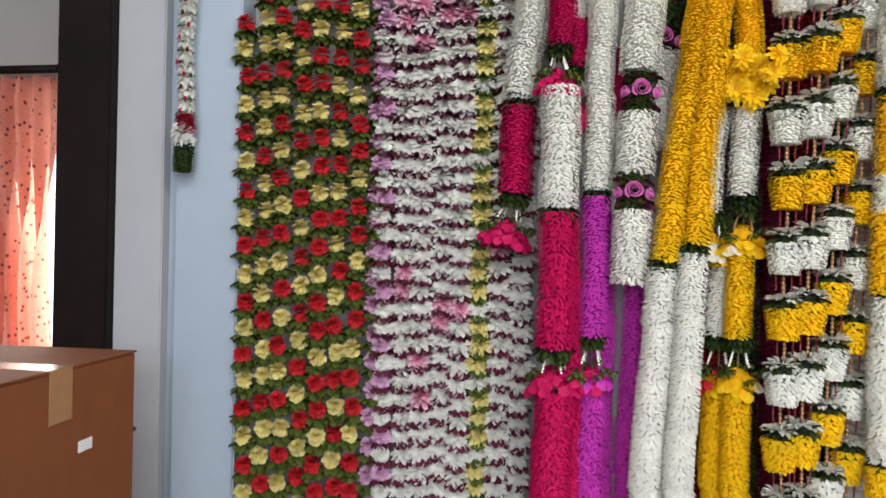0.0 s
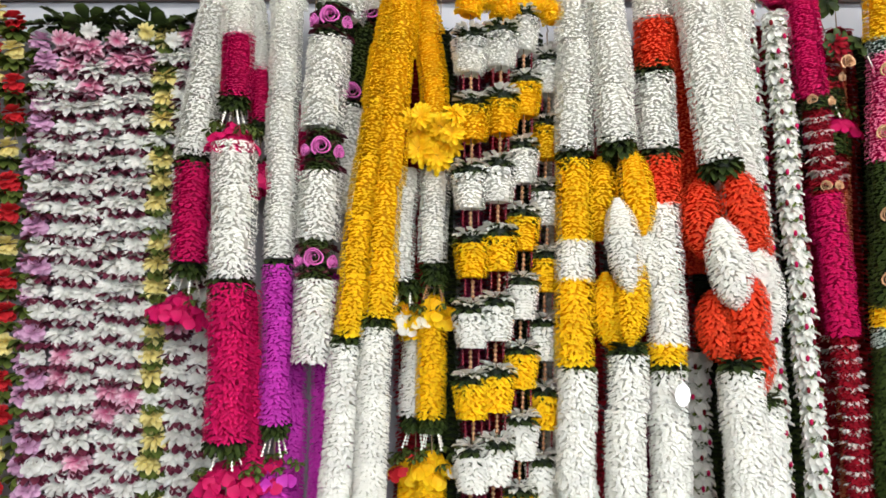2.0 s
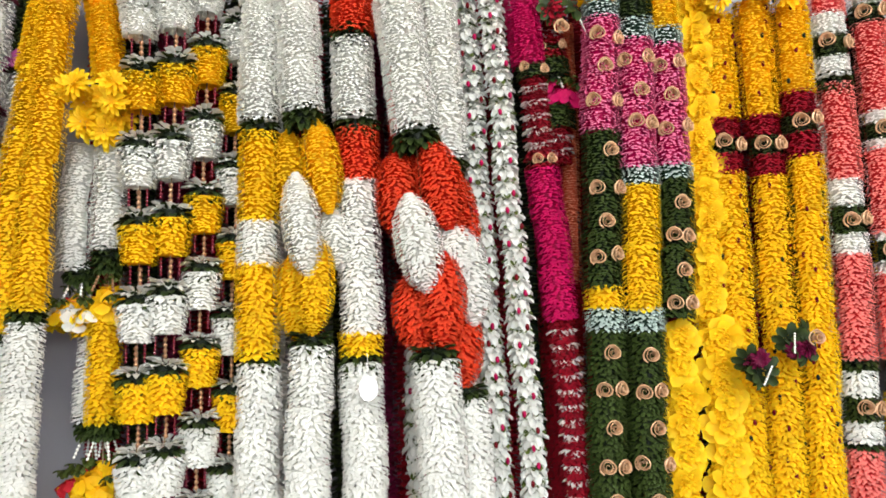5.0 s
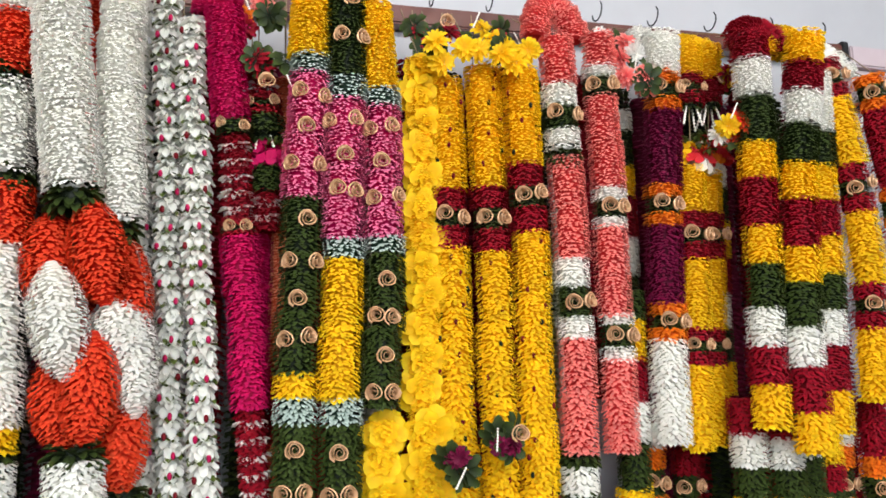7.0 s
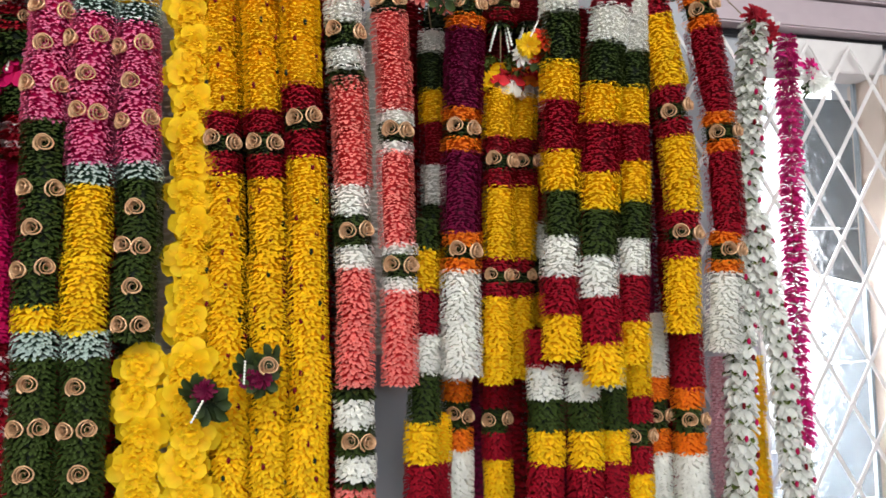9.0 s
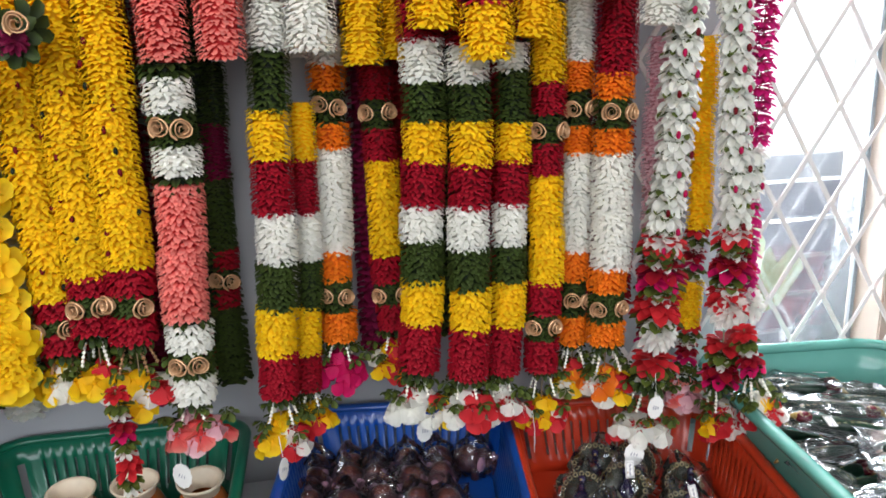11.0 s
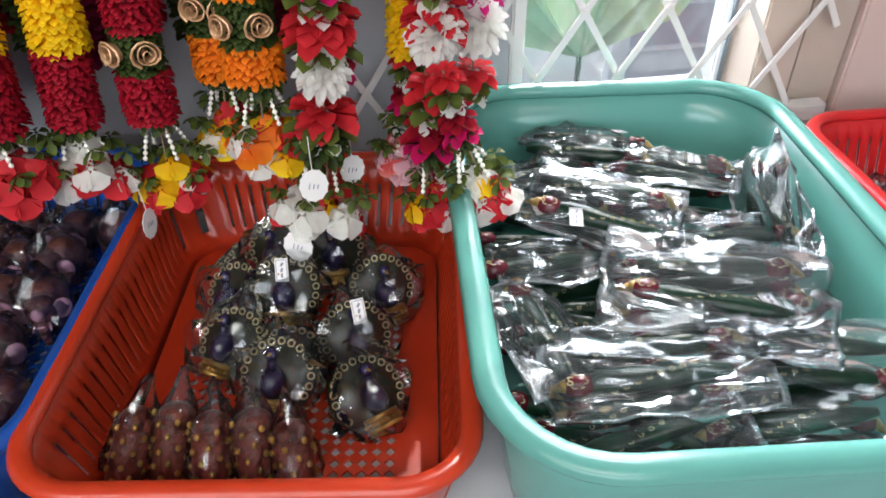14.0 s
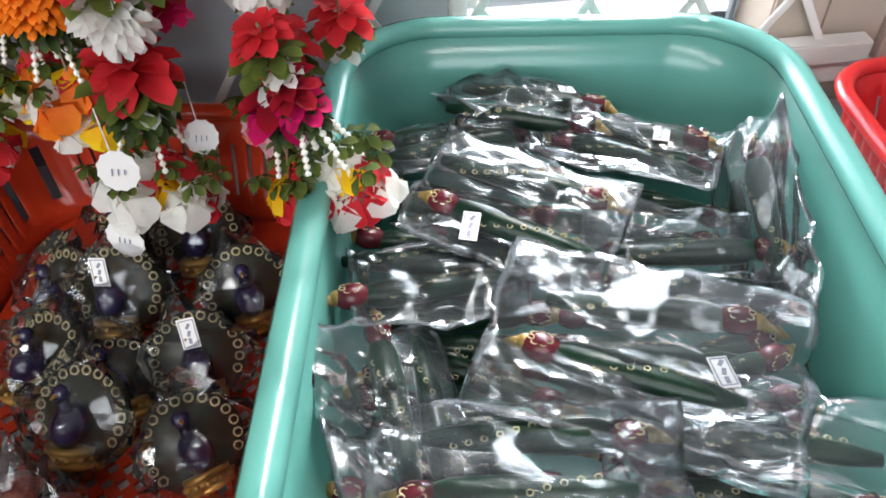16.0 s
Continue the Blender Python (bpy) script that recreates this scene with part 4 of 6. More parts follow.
# the slim string beside the pilaster
garland("slim white bud garland with a green and white bell tassel", [(-0.886, 1.62, 2.30, -0.886, 0.0, 0.025, "D43 d4 W3 G2 g4")], 90, group="slim strings")

g_pink = garland("crimson pink and white petal garland with pearl tassels", [
    (-0.066, 1.60, 2.194, -0.111, -0.019, 0.0369, "w30.2 G1.5 k18.5 G1.1 Tk10.2"),
    (-0.021, 1.54, 2.171, -0.027, 0.001, 0.0291, "w6.6 k11.3 G1.5 Tk8.4"),
    (-0.009, 1.60, 2.189, 0.011, 0.008, 0.0264, "w12.9 k10.2 G1.8 Tk10.4"),
    (-0.021, 1.53, 1.902, -0.028, 0.002, 0.0402, "w24.1 G1.3 k26.8 G1.2 Tk8.1 k28.6"),
    (-0.002, 1.57, 1.637, 0.020, 0.000, 0.0266, "k63.8"),
], 1)
g_mag = garland("magenta and white petal garland with flower tassels", [
    (0.062, 1.57, 2.184, 0.049, -0.001, 0.0297, "w48.6 G1.3 m28.2 G1.5 Tm10.1 m28.6"),
    (0.105, 1.62, 1.999, 0.071, -0.011, 0.0294, "k14.8 w19.6 m65.4"),
    (0.147, 1.60, 1.676, 0.123, 0.000, 0.0264, "m67.6"),
], 2)
g_vio = garland("white petal garland with mauve ribbon roses", [
    (0.150, 1.55, 2.171, 0.123, -0.005, 0.0395, "V6.8 w16.5 V8.6 w11.9 V7.7 w14.4"),
    (0.223, 1.62, 2.199, 0.169, -0.013, 0.0387, "V4.9 g10.9 V4.8 w20.1"),
    (0.189, 1.58, 2.229, 0.166, 0.000, 0.0390, "w7.6"),
], 3)
g_yel = garland("thick golden yellow petal garland with white lower strands", [
    (0.274, 1.52, 2.183, 0.154, -0.021, 0.0324, "y62.4 G1.8 w54.1"),
    (0.285, 1.50, 2.175, 0.215, -0.010, 0.0295, "y58.5 G1.8 w57.3"),
    (0.312, 1.54, 2.192, 0.332, 0.016, 0.0266, "y24.2 F9"),
], 4)
g_wye = garland("white and yellow petal garland with yellow flower tassels", [
    (0.292, 1.58, 1.867, 0.303, -0.015, 0.0273, "w20.7 G1.3 Ty8.5 y1"),
    (0.343, 1.56, 1.863, 0.334, -0.003, 0.0282, "w17.4 G2.8 Ty8.3 y16.6 G1.5 Ty9.8 y29.9"),
    (0.312, 1.60, 1.572, 0.305, -0.005, 0.0303, "w16.4 G1.5 Ty10.1 y29.2"),
], 5)
g_tieA = garland("tiered garland of white and yellow petal tufts with bronze beads", [
    (0.405, 1.50, 2.131, 0.402, 0.000, 0.0320, "X113.0"),
    (0.461, 1.50, 2.125, 0.435, 0.000, 0.0320, "X112.5"),
    (0.506, 1.52, 2.145, 0.485, 0.000, 0.0299, "X114.5"),
    (0.555, 1.54, 2.124, 0.527, 0.000, 0.0291, "X112.4"),
], 6)
g_lobe = garland("white petal garland with yellow and white leaf-shaped lobes", [
    (0.598, 1.50, 2.191, 0.587, -0.003, 0.0347, "w30.4 G1.7 y14.5 w6.8 y14.8 G1.2 w30.1 G1.1 y5.4"),
    (0.640, 1.47, 2.184, 0.653, 0.024, 0.0350, "w28.5 G1.4 L34.9 G1.3 w28.4 G1.3 y8.6"),
], 7)
g_red = garland("white petal garland with vermilion and white leaf-shaped lobes", [
    (0.739, 1.50, 2.238, 0.752, 0.005, 0.0358, "w10.6 r8.8 G1.5 w13.5 G1.7 r8.5 w24.9 y3.5 G1.5 w29.2 G1 y6.6"),
    (0.799, 1.46, 2.199, 0.869, 0.029, 0.0392, "w33.6 G1.5 M33.7 G1.6 w49.6"),
    (0.886, 1.50, 2.213, 0.948, -0.005, 0.0326, "w38.5 G1.3 B37 G1.6 w42"),
    (0.831, 1.60, 2.264, 0.842, 0.000, 0.0311, "r58.8"),
], 8)
g_dai = garland("white silk daisy garland with dark red buds", [
    (0.893, 1.59, 2.229, 0.958, 0.000, 0.0291, "D122.9"),
    (0.943, 1.565, 2.225, 1.000, 0.000, 0.0286, "D122.5"),
    (0.986, 1.53, 2.165, 1.054, 0.000, 0.0286, "D116.5"),
    (0.853, 1.62, 1.517, 0.852, 0.000, 0.0336, "D51.7"),
], 9)
g_cri = garland("crimson petal garland with striped stretches and gold roses", [
    (1.033, 1.52, 2.202, 1.130, 0.006, 0.0297, "k20.5 e*2.1 S14 d*2.2 k26 S55.5"),
    (1.091, 1.56, 2.116, 1.107, 0.005, 0.0340, "S5.9 d*3.4 g2.9 Tk5.8 g3.8 S6.6"),
    (1.096, 1.60, 1.838, 1.158, 0.000, 0.0269, "k27 S56.8"),
    (1.109, 1.64, 1.894, 1.124, 0.000, 0.0313, "d89.4"),
], 10)
g_cor = garland("narrow salmon petal garland hanging behind the others", [
    (1.137, 1.58, 2.097, 1.118, 0.004, 0.0181, "a47.6 d12.5 a49.7"),
], 11)
g_trio = garland("yellow, rose pink and dark green petal garland with gold roses", [
    (1.176, 1.48, 2.232, 1.147, -0.007, 0.0332, "y13.4 j3 P*19.8 g*26.3 y3.7 j3.5 g*53.6"),
    (1.228, 1.47, 2.225, 1.215, -0.003, 0.0320, "g*16.2 j3.6 P*22 j3.2 y20.6 j3.7 g*53.2"),
    (1.270, 1.48, 2.197, 1.279, 0.011, 0.0322, "y14.5 j3.1 P*20.7 j2.7 g*23.5"),
], 12)
g_ydai = garland("yellow silk daisy garland with broad petals", [
    (1.357, 1.52, 2.127, 1.358, 0.000, 0.0334, "Y59.6"),
    (1.287, 1.50, 1.533, 1.285, 0.000, 0.0328, "Y53.3"),
    (1.352, 1.49, 1.533, 1.366, 0.000, 0.0335, "Y46.1"),
], 13)
g_dot = garland("golden yellow petal garland with maroon rose bands", [
    (1.399, 1.52, 2.096, 1.427, -0.002, 0.0314, "q19.3 d*9.7 q63.5 d*7.3 Ty6.6"),
    (1.459, 1.50, 2.115, 1.469, 0.010, 0.0308, "q21 d*10.9 q59.1 d*8 Ty8.9"),
    (1.518, 1.48, 2.108, 1.519, 0.013, 0.0313, "q16.5 d*11.4 q61.2 d*9.9 Ty9.7"),
    (1.501, 1.42, 1.070, 1.508, 0.000, 0.0165, "N15.5"),
], 14)
g_coral = garland("coral petal garland with white bands and gold roses", [
    (1.586, 1.48, 2.172, 1.581, 0.020, 0.0313, "c8.6 w3.8 e*4.2 w3.5 G1.3 c17.3 w4.5 e*5 w3.5 c18.3 G2 w3.8 e*4.6 w3.7 G1.2 c17.8 G1 w3.6 e*3.7 w3.3 Tc7.3"),
    (1.662, 1.47, 2.181, 1.670, 0.005, 0.0300, "c6 w1.8 e*3.5 c16.2 w2 e*3.2 w1.3 c14.8 w1.5 e*3.9 w1.9 c14.5"),
], 15)
g_pur = garland("plum and white petal garland with orange rose bands", [
    (1.810, 1.50, 2.211, 1.783, -0.006, 0.0336, "w7.8 o*7.1 p13.9 o*7.3 p13.5 o*6.3 w17.1"),
    (1.810, 1.62, 1.502, 1.797, -0.002, 0.0291, "w4 o*12.2 w15.8 o*14.3 Tk7.8"),
    (1.639, 1.66, 1.469, 1.626, -0.000, 0.0215, "g8.9 p8.2 g11.1 d*9.4 g11.6"),
], 16)
g_maro = garland("yellow petal garland with maroon gold-rose bands", [
    (1.883, 1.53, 2.208, 1.853, -0.002, 0.0288, "y5.8 d*5.7 Tr12.3 y8.5 d*8.7 y12.4 d*6.6 y14.5"),
    (1.949, 1.56, 2.227, 1.903, -0.003, 0.0272, "y7.1 d4.7 Tr11.5 w2.3 y7.9 d*8.8 y12.8 d*6.8 y14.2"),
    (1.880, 1.62, 1.456, 1.894, -0.006, 0.0270, "d*13.8 y15.2 d*11.8 Tr8"),
], 17)
g_band = garland("narrow banded garland of white, green, yellow and maroon petals", [
    (1.769, 1.60, 2.093, 1.760, 0.002, 0.0246, "w4 g6.8 y5.8 d8.1 w7.1 g7.7 y7.1 d6.2 w9.1"),
    (1.975, 1.60, 1.994, 1.956, -0.001, 0.0222, "w4.1 g6.9 y7.1 d6.9 w6.6 g6.5 y5.9 d6.8"),
    (1.731, 1.53, 1.739, 1.696, 0.005, 0.0288, "g4.8 y6.8 d7.5 w6.4 g7.9 y6.6 d7.5 w6.8 g6.9 y7 d6.7 Ty8.5"),
    (1.765, 1.58, 1.409, 1.739, 0.006, 0.0201, "y7.8 d8 w7.2 g7.3 y7.4 d5.9 Ty7.1"),
], 18)
g_multi = garland("three-strand garland banded white, green, yellow and deep red", [
    (1.952, 1.44, 2.198, 1.932, 0.001, 0.0330, "d4.9 w7 g8.5 y6.5 d8.5 y6.7 g7.4 w6.6 d6.2 y7.2"),
    (2.055, 1.42, 2.198, 1.997, -0.023, 0.0344, "y5.6 d5.4 w6.4 g7.1 y6.3 d8.5 y6.2 g7.4 w6.4 d7.5 y6.7"),
    (2.092, 1.45, 2.136, 2.068, 0.002, 0.0291, "w11.1 g6.3 y6.4 d6.5 y6.8 g6.5 w6.2 d7.7 y6.8"),
    (1.928, 1.50, 1.550, 1.897, 0.009, 0.0309, "d5.8 w5.7 g5.2 y5.3 d6.3 w5 g5.8 y6.6 d7.2 Tw7.8"),
    (1.987, 1.48, 1.509, 1.972, 0.005, 0.0303, "d2.5 w5 g5.2 y5.8 d5.9 w5.9 g6.2 y5.9 d7.5 Tw6.9"),
    (2.056, 1.51, 1.482, 2.031, 0.009, 0.0264, "w3.5 g7.2 y5.3 d6.3 w6.2 g5.7 y6.9 d7.7 Tw7.1"),
], 19)
g_rose = garland("yellow petal garland with maroon bands and gold roses", [
    (2.126, 1.47, 2.175, 2.173, 0.031, 0.0327, "d*7.3 y12.8 d*8.8 y13.4 d*8.2 y12.8"),
    (2.116, 1.53, 1.534, 2.106, 0.004, 0.0269, "y10.5 d*13.4 y16.6 d*14.3 Ty9.9"),
], 20)
g_plum = garland("maroon and white petal garland with orange rose bands", [
    (2.239, 1.48, 2.159, 2.257, 0.031, 0.0330, "o*6.8 d15.7 o*7.2 d14.8 o*7.1 w14"),
    (2.219, 1.53, 1.542, 2.213, 0.004, 0.0308, "d10.5 o*11.6 w18 o*12.4 Tr9"),
    (2.179, 1.57, 1.571, 2.173, 0.003, 0.0249, "w11.6 o*13.7 w15.6 o*15.5 Tr8.4"),
], 21)
g_wdai = garland("white daisy garland with cerise strands and hanging blossoms", [
    (2.374, 1.49, 2.113, 2.274, -0.015, 0.0354, "D92.1 N14.4 W4.8 N4.3 Tw9.5"),
    (2.334, 1.47, 1.747, 2.376, 0.035, 0.0300, "D54.7 N11.7 W6 N6.9 Tw9.3"),
    (2.456, 1.50, 2.097, 2.436, -0.005, 0.0238, "u78.3 D7.8 u15.9 W5.2 N4"),
    (2.375, 1.55, 1.485, 2.364, 0.010, 0.0196, "y29.5 N9.2 y7.3 N9.5 Tc4.9"),
    (2.388, 1.42, 1.058, 2.451, -0.005, 0.0198, "N6.9 Tw8.5"),
    (2.299, 1.55, 1.486, 2.299, 0.002, 0.0196, "l31 N18.3"),
], 22)

# bends over the hooks
arch(g_trio, 1.176, 1.268, 1.50, 2.225, 0.055, 0.029, "y")
arch(g_coral, 1.560, 1.632, 1.49, 2.175, 0.075, 0.027, "c")
arch(g_coral, 1.575, 1.650, 1.52, 2.190, 0.085, 0.025, "c")
arch(g_multi, 1.955, 2.050, 1.47, 2.190, 0.050, 0.025, "d")
arch(g_multi, 2.030, 2.120, 1.48, 2.185, 0.050, 0.025, "y")
arch(g_rose, 2.126, 2.235, 1.52, 2.170, 0.060, 0.027, "w")
arch(g_pur, 1.785, 1.815, 1.53, 2.200, 0.025, 0.025, "w")
arch(g_maro, 1.880, 1.950, 1.55, 2.205, 0.025, 0.025, "y")
arch(g_lobe, 0.600, 0.640, 1.50, 2.185, 0.035, 0.027, "y")
arch(g_red, 0.740, 0.800, 1.50, 2.235, 0.035, 0.027, "r")
arch(g_red, 0.810, 0.880, 1.49, 2.200, 0.050, 0.029, "w")
arch(g_yel, 0.268, 0.315, 1.52, 2.178, 0.025, 0.025, "y")
arch(g_vio, 0.150, 0.222, 1.58, 2.175, 0.060, 0.030, "w")
arch(g_pink, -0.066, -0.012, 1.58, 2.185, 0.030, 0.027, "w")
arch(g_mag, 0.050, 0.075, 1.58, 2.180, 0.020, 0.023, "w")
arch(g_cri, 1.010, 1.040, 1.55, 2.195, 0.030, 0.027, "k")
arch(g_tieA, 0.400, 0.470, 1.49, 2.140, 0.035, 0.025, "y")
arch(g_tieA, 0.465, 0.560, 1.50, 2.135, 0.035, 0.025, "y")


def topknot(label, x, y, z, codes, seed, k1=1.0):
    """Loose blossoms, leaves and gold roses gathered at a hook."""
    k = empty("flower_knot", (x, y, z))
    rr = random.Random(seed)
    for i, c in enumerate(codes):
        p = Matrix.Translation((k1 * rr.uniform(-0.04, 0.04), rr.uniform(-0.03, 0.0), k1 * rr.uniform(-0.03, 0.025)))
        q = p @ FRONT @ Matrix.Rotation(rr.uniform(-0.7, 0.7), 4, "X") @ Matrix.Rotation(rr.uniform(-0.7, 0.7), 4, "Y")
        if c == "*":
            put("rose", rose_mesh(0.013, GOLD, "gold"), k, p @ Matrix.Translation((0, -0.018, 0)) @ FRONT, "gold ribbon rose")
        elif c == "n":
            put("pearl_string", beads_mesh(0.034, 0.0019, PEARL, "pearl"), k, p @ Matrix.Translation((0, -0.03, 0.01)) @ Matrix.Rotation(rr.uniform(-0.5, 0.5), 4, "Y"))
        elif c == "g":
            put("leaves", leaves_mesh(0.030, 8, 5, PET["g"], "knot"), k, q)
        else:
            put("blossom", daisy_mesh(c, 0.024 if k1 == 1 else 0.017, 11, 3, 12), k, q)
    return tagged(k, label, "flower knot", "flower knots on the rail")


topknot("maroon blossoms and gold roses knotted on the rail", 1.40, 1.60, 2.20, "dgd*gdg", 1)
topknot("maroon and yellow blossoms with pearls knotted on the rail", 1.50, 1.58, 2.20, "gdyngyngyd", 2)
topknot("yellow blossoms with dark leaves above the yellow strands", 1.40, 1.47, 2.11, "yyygy", 3)
topknot("yellow silk blossoms above the yellow strands", 1.495, 1.46, 2.12, "yyyyg", 4)
topknot("white and coral blossoms with dark leaves on the rail", 1.70, 1.50, 2.16, "gwgccwn", 5)
topknot("coral blossoms beside the coral garland", 1.735, 1.48, 2.10, "cccg", 6)
topknot("red and yellow blossoms with pearls and leaves", 1.93, 1.47, 2.03, "rrynwrg", 7)
topknot("maroon blossoms with gold roses on the rail", 1.98, 1.55, 2.17, "d*gdyd", 8)
topknot("maroon leaves and cerise blossoms beside the window", 2.40, 1.50, 2.12, "dgdgwd", 9)
topknot("cerise and white blossoms beside the window", 2.455, 1.47, 2.02, "uwuwgw", 10)
topknot("pink and salmon blossoms with pearls on the rail", 1.10, 1.58, 2.20, "cgdnkog", 11)
topknot("dark red blossoms with gold roses beside the crimson strand", 1.10, 1.52, 2.08, "dg*gdn", 12)
topknot("dark maroon rosette with leaves on the yellow strands", 1.455, 1.43, 1.505, "gpgpg*gn", 13, 0.6)
topknot("small maroon rosette with a white cord", 1.39, 1.43, 1.475, "gpgpgn", 14, 0.6)
topknot("yellow silk daisies on the golden garland", 0.335, 1.49, 1.93, "yyyyy", 15)

# a back row of dark strands close to the wall, partly added as shade for the gaps
for i in range(34):
    x = 0.30 + i * 0.060
    low = 0.98 if x < 1.66 else 1.55 if x < 1.83 else 1.03
    kinds = ("d", "g", "p", "d", "g", "w" if x < 1.83 else "p")[i % 6]
    garland({"d": "maroon petal strand hanging close to the wall", "g": "dark green petal strand hanging close to the wall", "p": "plum petal strand hanging close to the wall", "w": "white petal strand hanging close to the wall"}[kinds],
            [(x, 1.675, 2.19 - 0.02 * (i % 3), x + 0.012 * math.sin(i), 0.0, 0.032, "%s%d" % (kinds, round((2.19 - low) * 100)))], 200 + i, "back row strands")


# ---- baskets on the table ----
def rounded(w, d, r, n=8):
    """Points round a rectangle with rounded corners, evenly enough for slots."""
    out = []
    step = 0.0042
    for cx, cy, a0 in ((w / 2 - r, d / 2 - r, 0), (-w / 2 + r, d / 2 - r, 90), (-w / 2 + r, -d / 2 + r, 180), (w / 2 - r, -d / 2 + r, 270)):
        arc = [(cx + r * math.cos(radians(a0 + 90 * i / n)), cy + r * math.sin(radians(a0 + 90 * i / n))) for i in range(n + 1)]
        if out:
            ax, ay = out[-1]
            bx, by = arc[0]
            k = int(math.hypot(bx - ax, by - ay) / step)
            out += [(ax + (bx - ax) * i / k, ay + (by - ay) * i / k) for i in range(1, k)]
        out += arc
    ax, ay = out[-1]
    bx, by = out[0]
    k = int(math.hypot(bx - ax, by - ay) / step)
    out += [(ax + (bx - ax) * i / k, ay + (by - ay) * i / k) for i in range(1, k)]
    return out


def basket(name, label, at, rz, w, d, h, material, r=0.05, taper=0.88, slots=True, rim=0.007, lip=0.012):
    b = empty(name, at, rz)
    ring = rounded(w, d, r)
    n = len(ring)
    levels = [(0.0, taper), (0.02, taper + (1 - taper) * 0.15), (h * 0.26, taper + (1 - taper) * 0.32), (h * 0.74, taper + (1 - taper) * 0.78), (h, 1.0)]
    bm = bmesh.new()
    rows = [[bm.verts.new((x * s, y * s, z)) for x, y in ring] for z, s in levels]
    for k in range(len(levels) - 1):
        for i in range(n):
            if slots and k == 2 and i % 4 == 0:
                continue
            j = (i + 1) % n
            bm.faces.new((rows[k][i], rows[k][j], rows[k + 1][j], rows[k + 1][i]))
    side = part("side_wall", bm, material, b, smooth=True)
    so = side.modifiers.new("thickness", "SOLIDIFY")
    so.thickness, so.offset = 0.0035, 0.0
    # perforated base: a lattice of diamonds, closed towards the edge
    bm = bmesh.new()
    cell = 0.013
    nx, ny = int(w * taper / cell), int(d * taper / cell)
    cx, cy = w * taper * 0.985 / nx, d * taper * 0.985 / ny
    grid = {}

    def corner(i, j, fx=0.0, fy=0.0):
        key = (round(i + fx, 2), round(j + fy, 2))
        if key not in grid:
            grid[key] = bm.verts.new(((key[0] - nx / 2) * cx, (key[1] - ny / 2) * cy, 0.004))
        return grid[key]
    for i in range(nx):
        for j in range(ny):
            x, y = abs(i + 0.5 - nx / 2) * cx, abs(j + 0.5 - ny / 2) * cy
            rr = r * taper
            if math.hypot(max(0, x - (w * taper / 2 - rr)), max(0, y - (d * taper / 2 - rr))) > rr:
                continue
            four = [corner(i, j), corner(i + 1, j), corner(i + 1, j + 1), corner(i, j + 1)]
            if slots and 2 < i < nx - 3 and 2 < j < ny - 3:
                tips = [corner(i, j, 0.5, 0.08), corner(i, j, 0.92, 0.5), corner(i, j, 0.5, 0.92), corner(i, j, 0.08, 0.5)]
                for q in range(4):
                    bm.faces.new((four[q], four[(q + 1) % 4], tips[q]))
                    bm.faces.new((four[q], tips[q], tips[q - 1]))
            else:
                bm.faces.new(four)
    base = part("base", bm, material, b)
    so = base.modifiers.new("thickness", "SOLIDIFY")
    so.thickness, so.offset = 0.003, 0.0
    # rolled rim
    bm = bmesh.new()
    prof = [(lip * math.cos(radians(a)) * 0.8, rim * math.sin(radians(a))) for a in range(0, 360, 45)]
    rr = []
    for i, (x, y) in enumerate(ring):
        px, py = ring[i - 1]
        qx, qy = ring[(i + 1) % n]
        tx, ty = qx - px, qy - py
        l = math.hypot(tx, ty) or 1
        nx_, ny_ = ty / l, -tx / l
        rr.append([bm.verts.new((x + nx_ * (o + lip * 0.3), y + ny_ * (o + lip * 0.3), h + z)) for o, z in prof])
    for i in range(n):
        for k in range(8):
            bm.faces.new((rr[i][k], rr[(i + 1) % n][k], rr[(i + 1) % n][(k + 1) % 8], rr[i][(k + 1) % 8]))
    bmesh.ops.recalc_face_normals(bm, faces=bm.faces)
    part("rim", bm, material, b, smooth=True)
    return tagged(b, label, "basket" if slots else "tub", "plastic baskets on the table")


BH = 0.120
blue_b = basket("plastic_basket", "blue slotted plastic basket of wrapped figurines", (1.868, 1.462, TZ), -9.5, 0.350, 0.465, BH, BLUE, r=0.055)
red_b = basket("plastic_basket", "orange red slotted plastic basket of wrapped ornaments", (2.222, 1.383, TZ), -9.5, 0.350, 0.470, BH, ORANGE, r=0.055)
green_b = basket("plastic_basket", "jade green slotted plastic basket of clay pots", (1.425, 1.445, TZ), -2, 0.400, 0.530, BH + 0.006, JADE, r=0.06)
tub = basket("plastic_tub", "glossy aqua green plastic tub full of bagged ornaments", (2.598, 1.340, TZ), -6.5, 0.388, 0.555, 0.180, AQUA, r=0.085, taper=0.86, slots=False, rim=0.009, lip=0.016)
basket("plastic_basket", "scarlet slotted plastic basket beside the aqua tub", (3.075, 1.375, TZ), -3, 0.350, 0.430, BH, SCARLET, r=0.055)
basket("plastic_basket", "orange plastic basket at the foot of the yellow garlands", (0.99, 1.43, TZ), 0, 0.38, 0.48, BH, ORANGE, r=0.055)

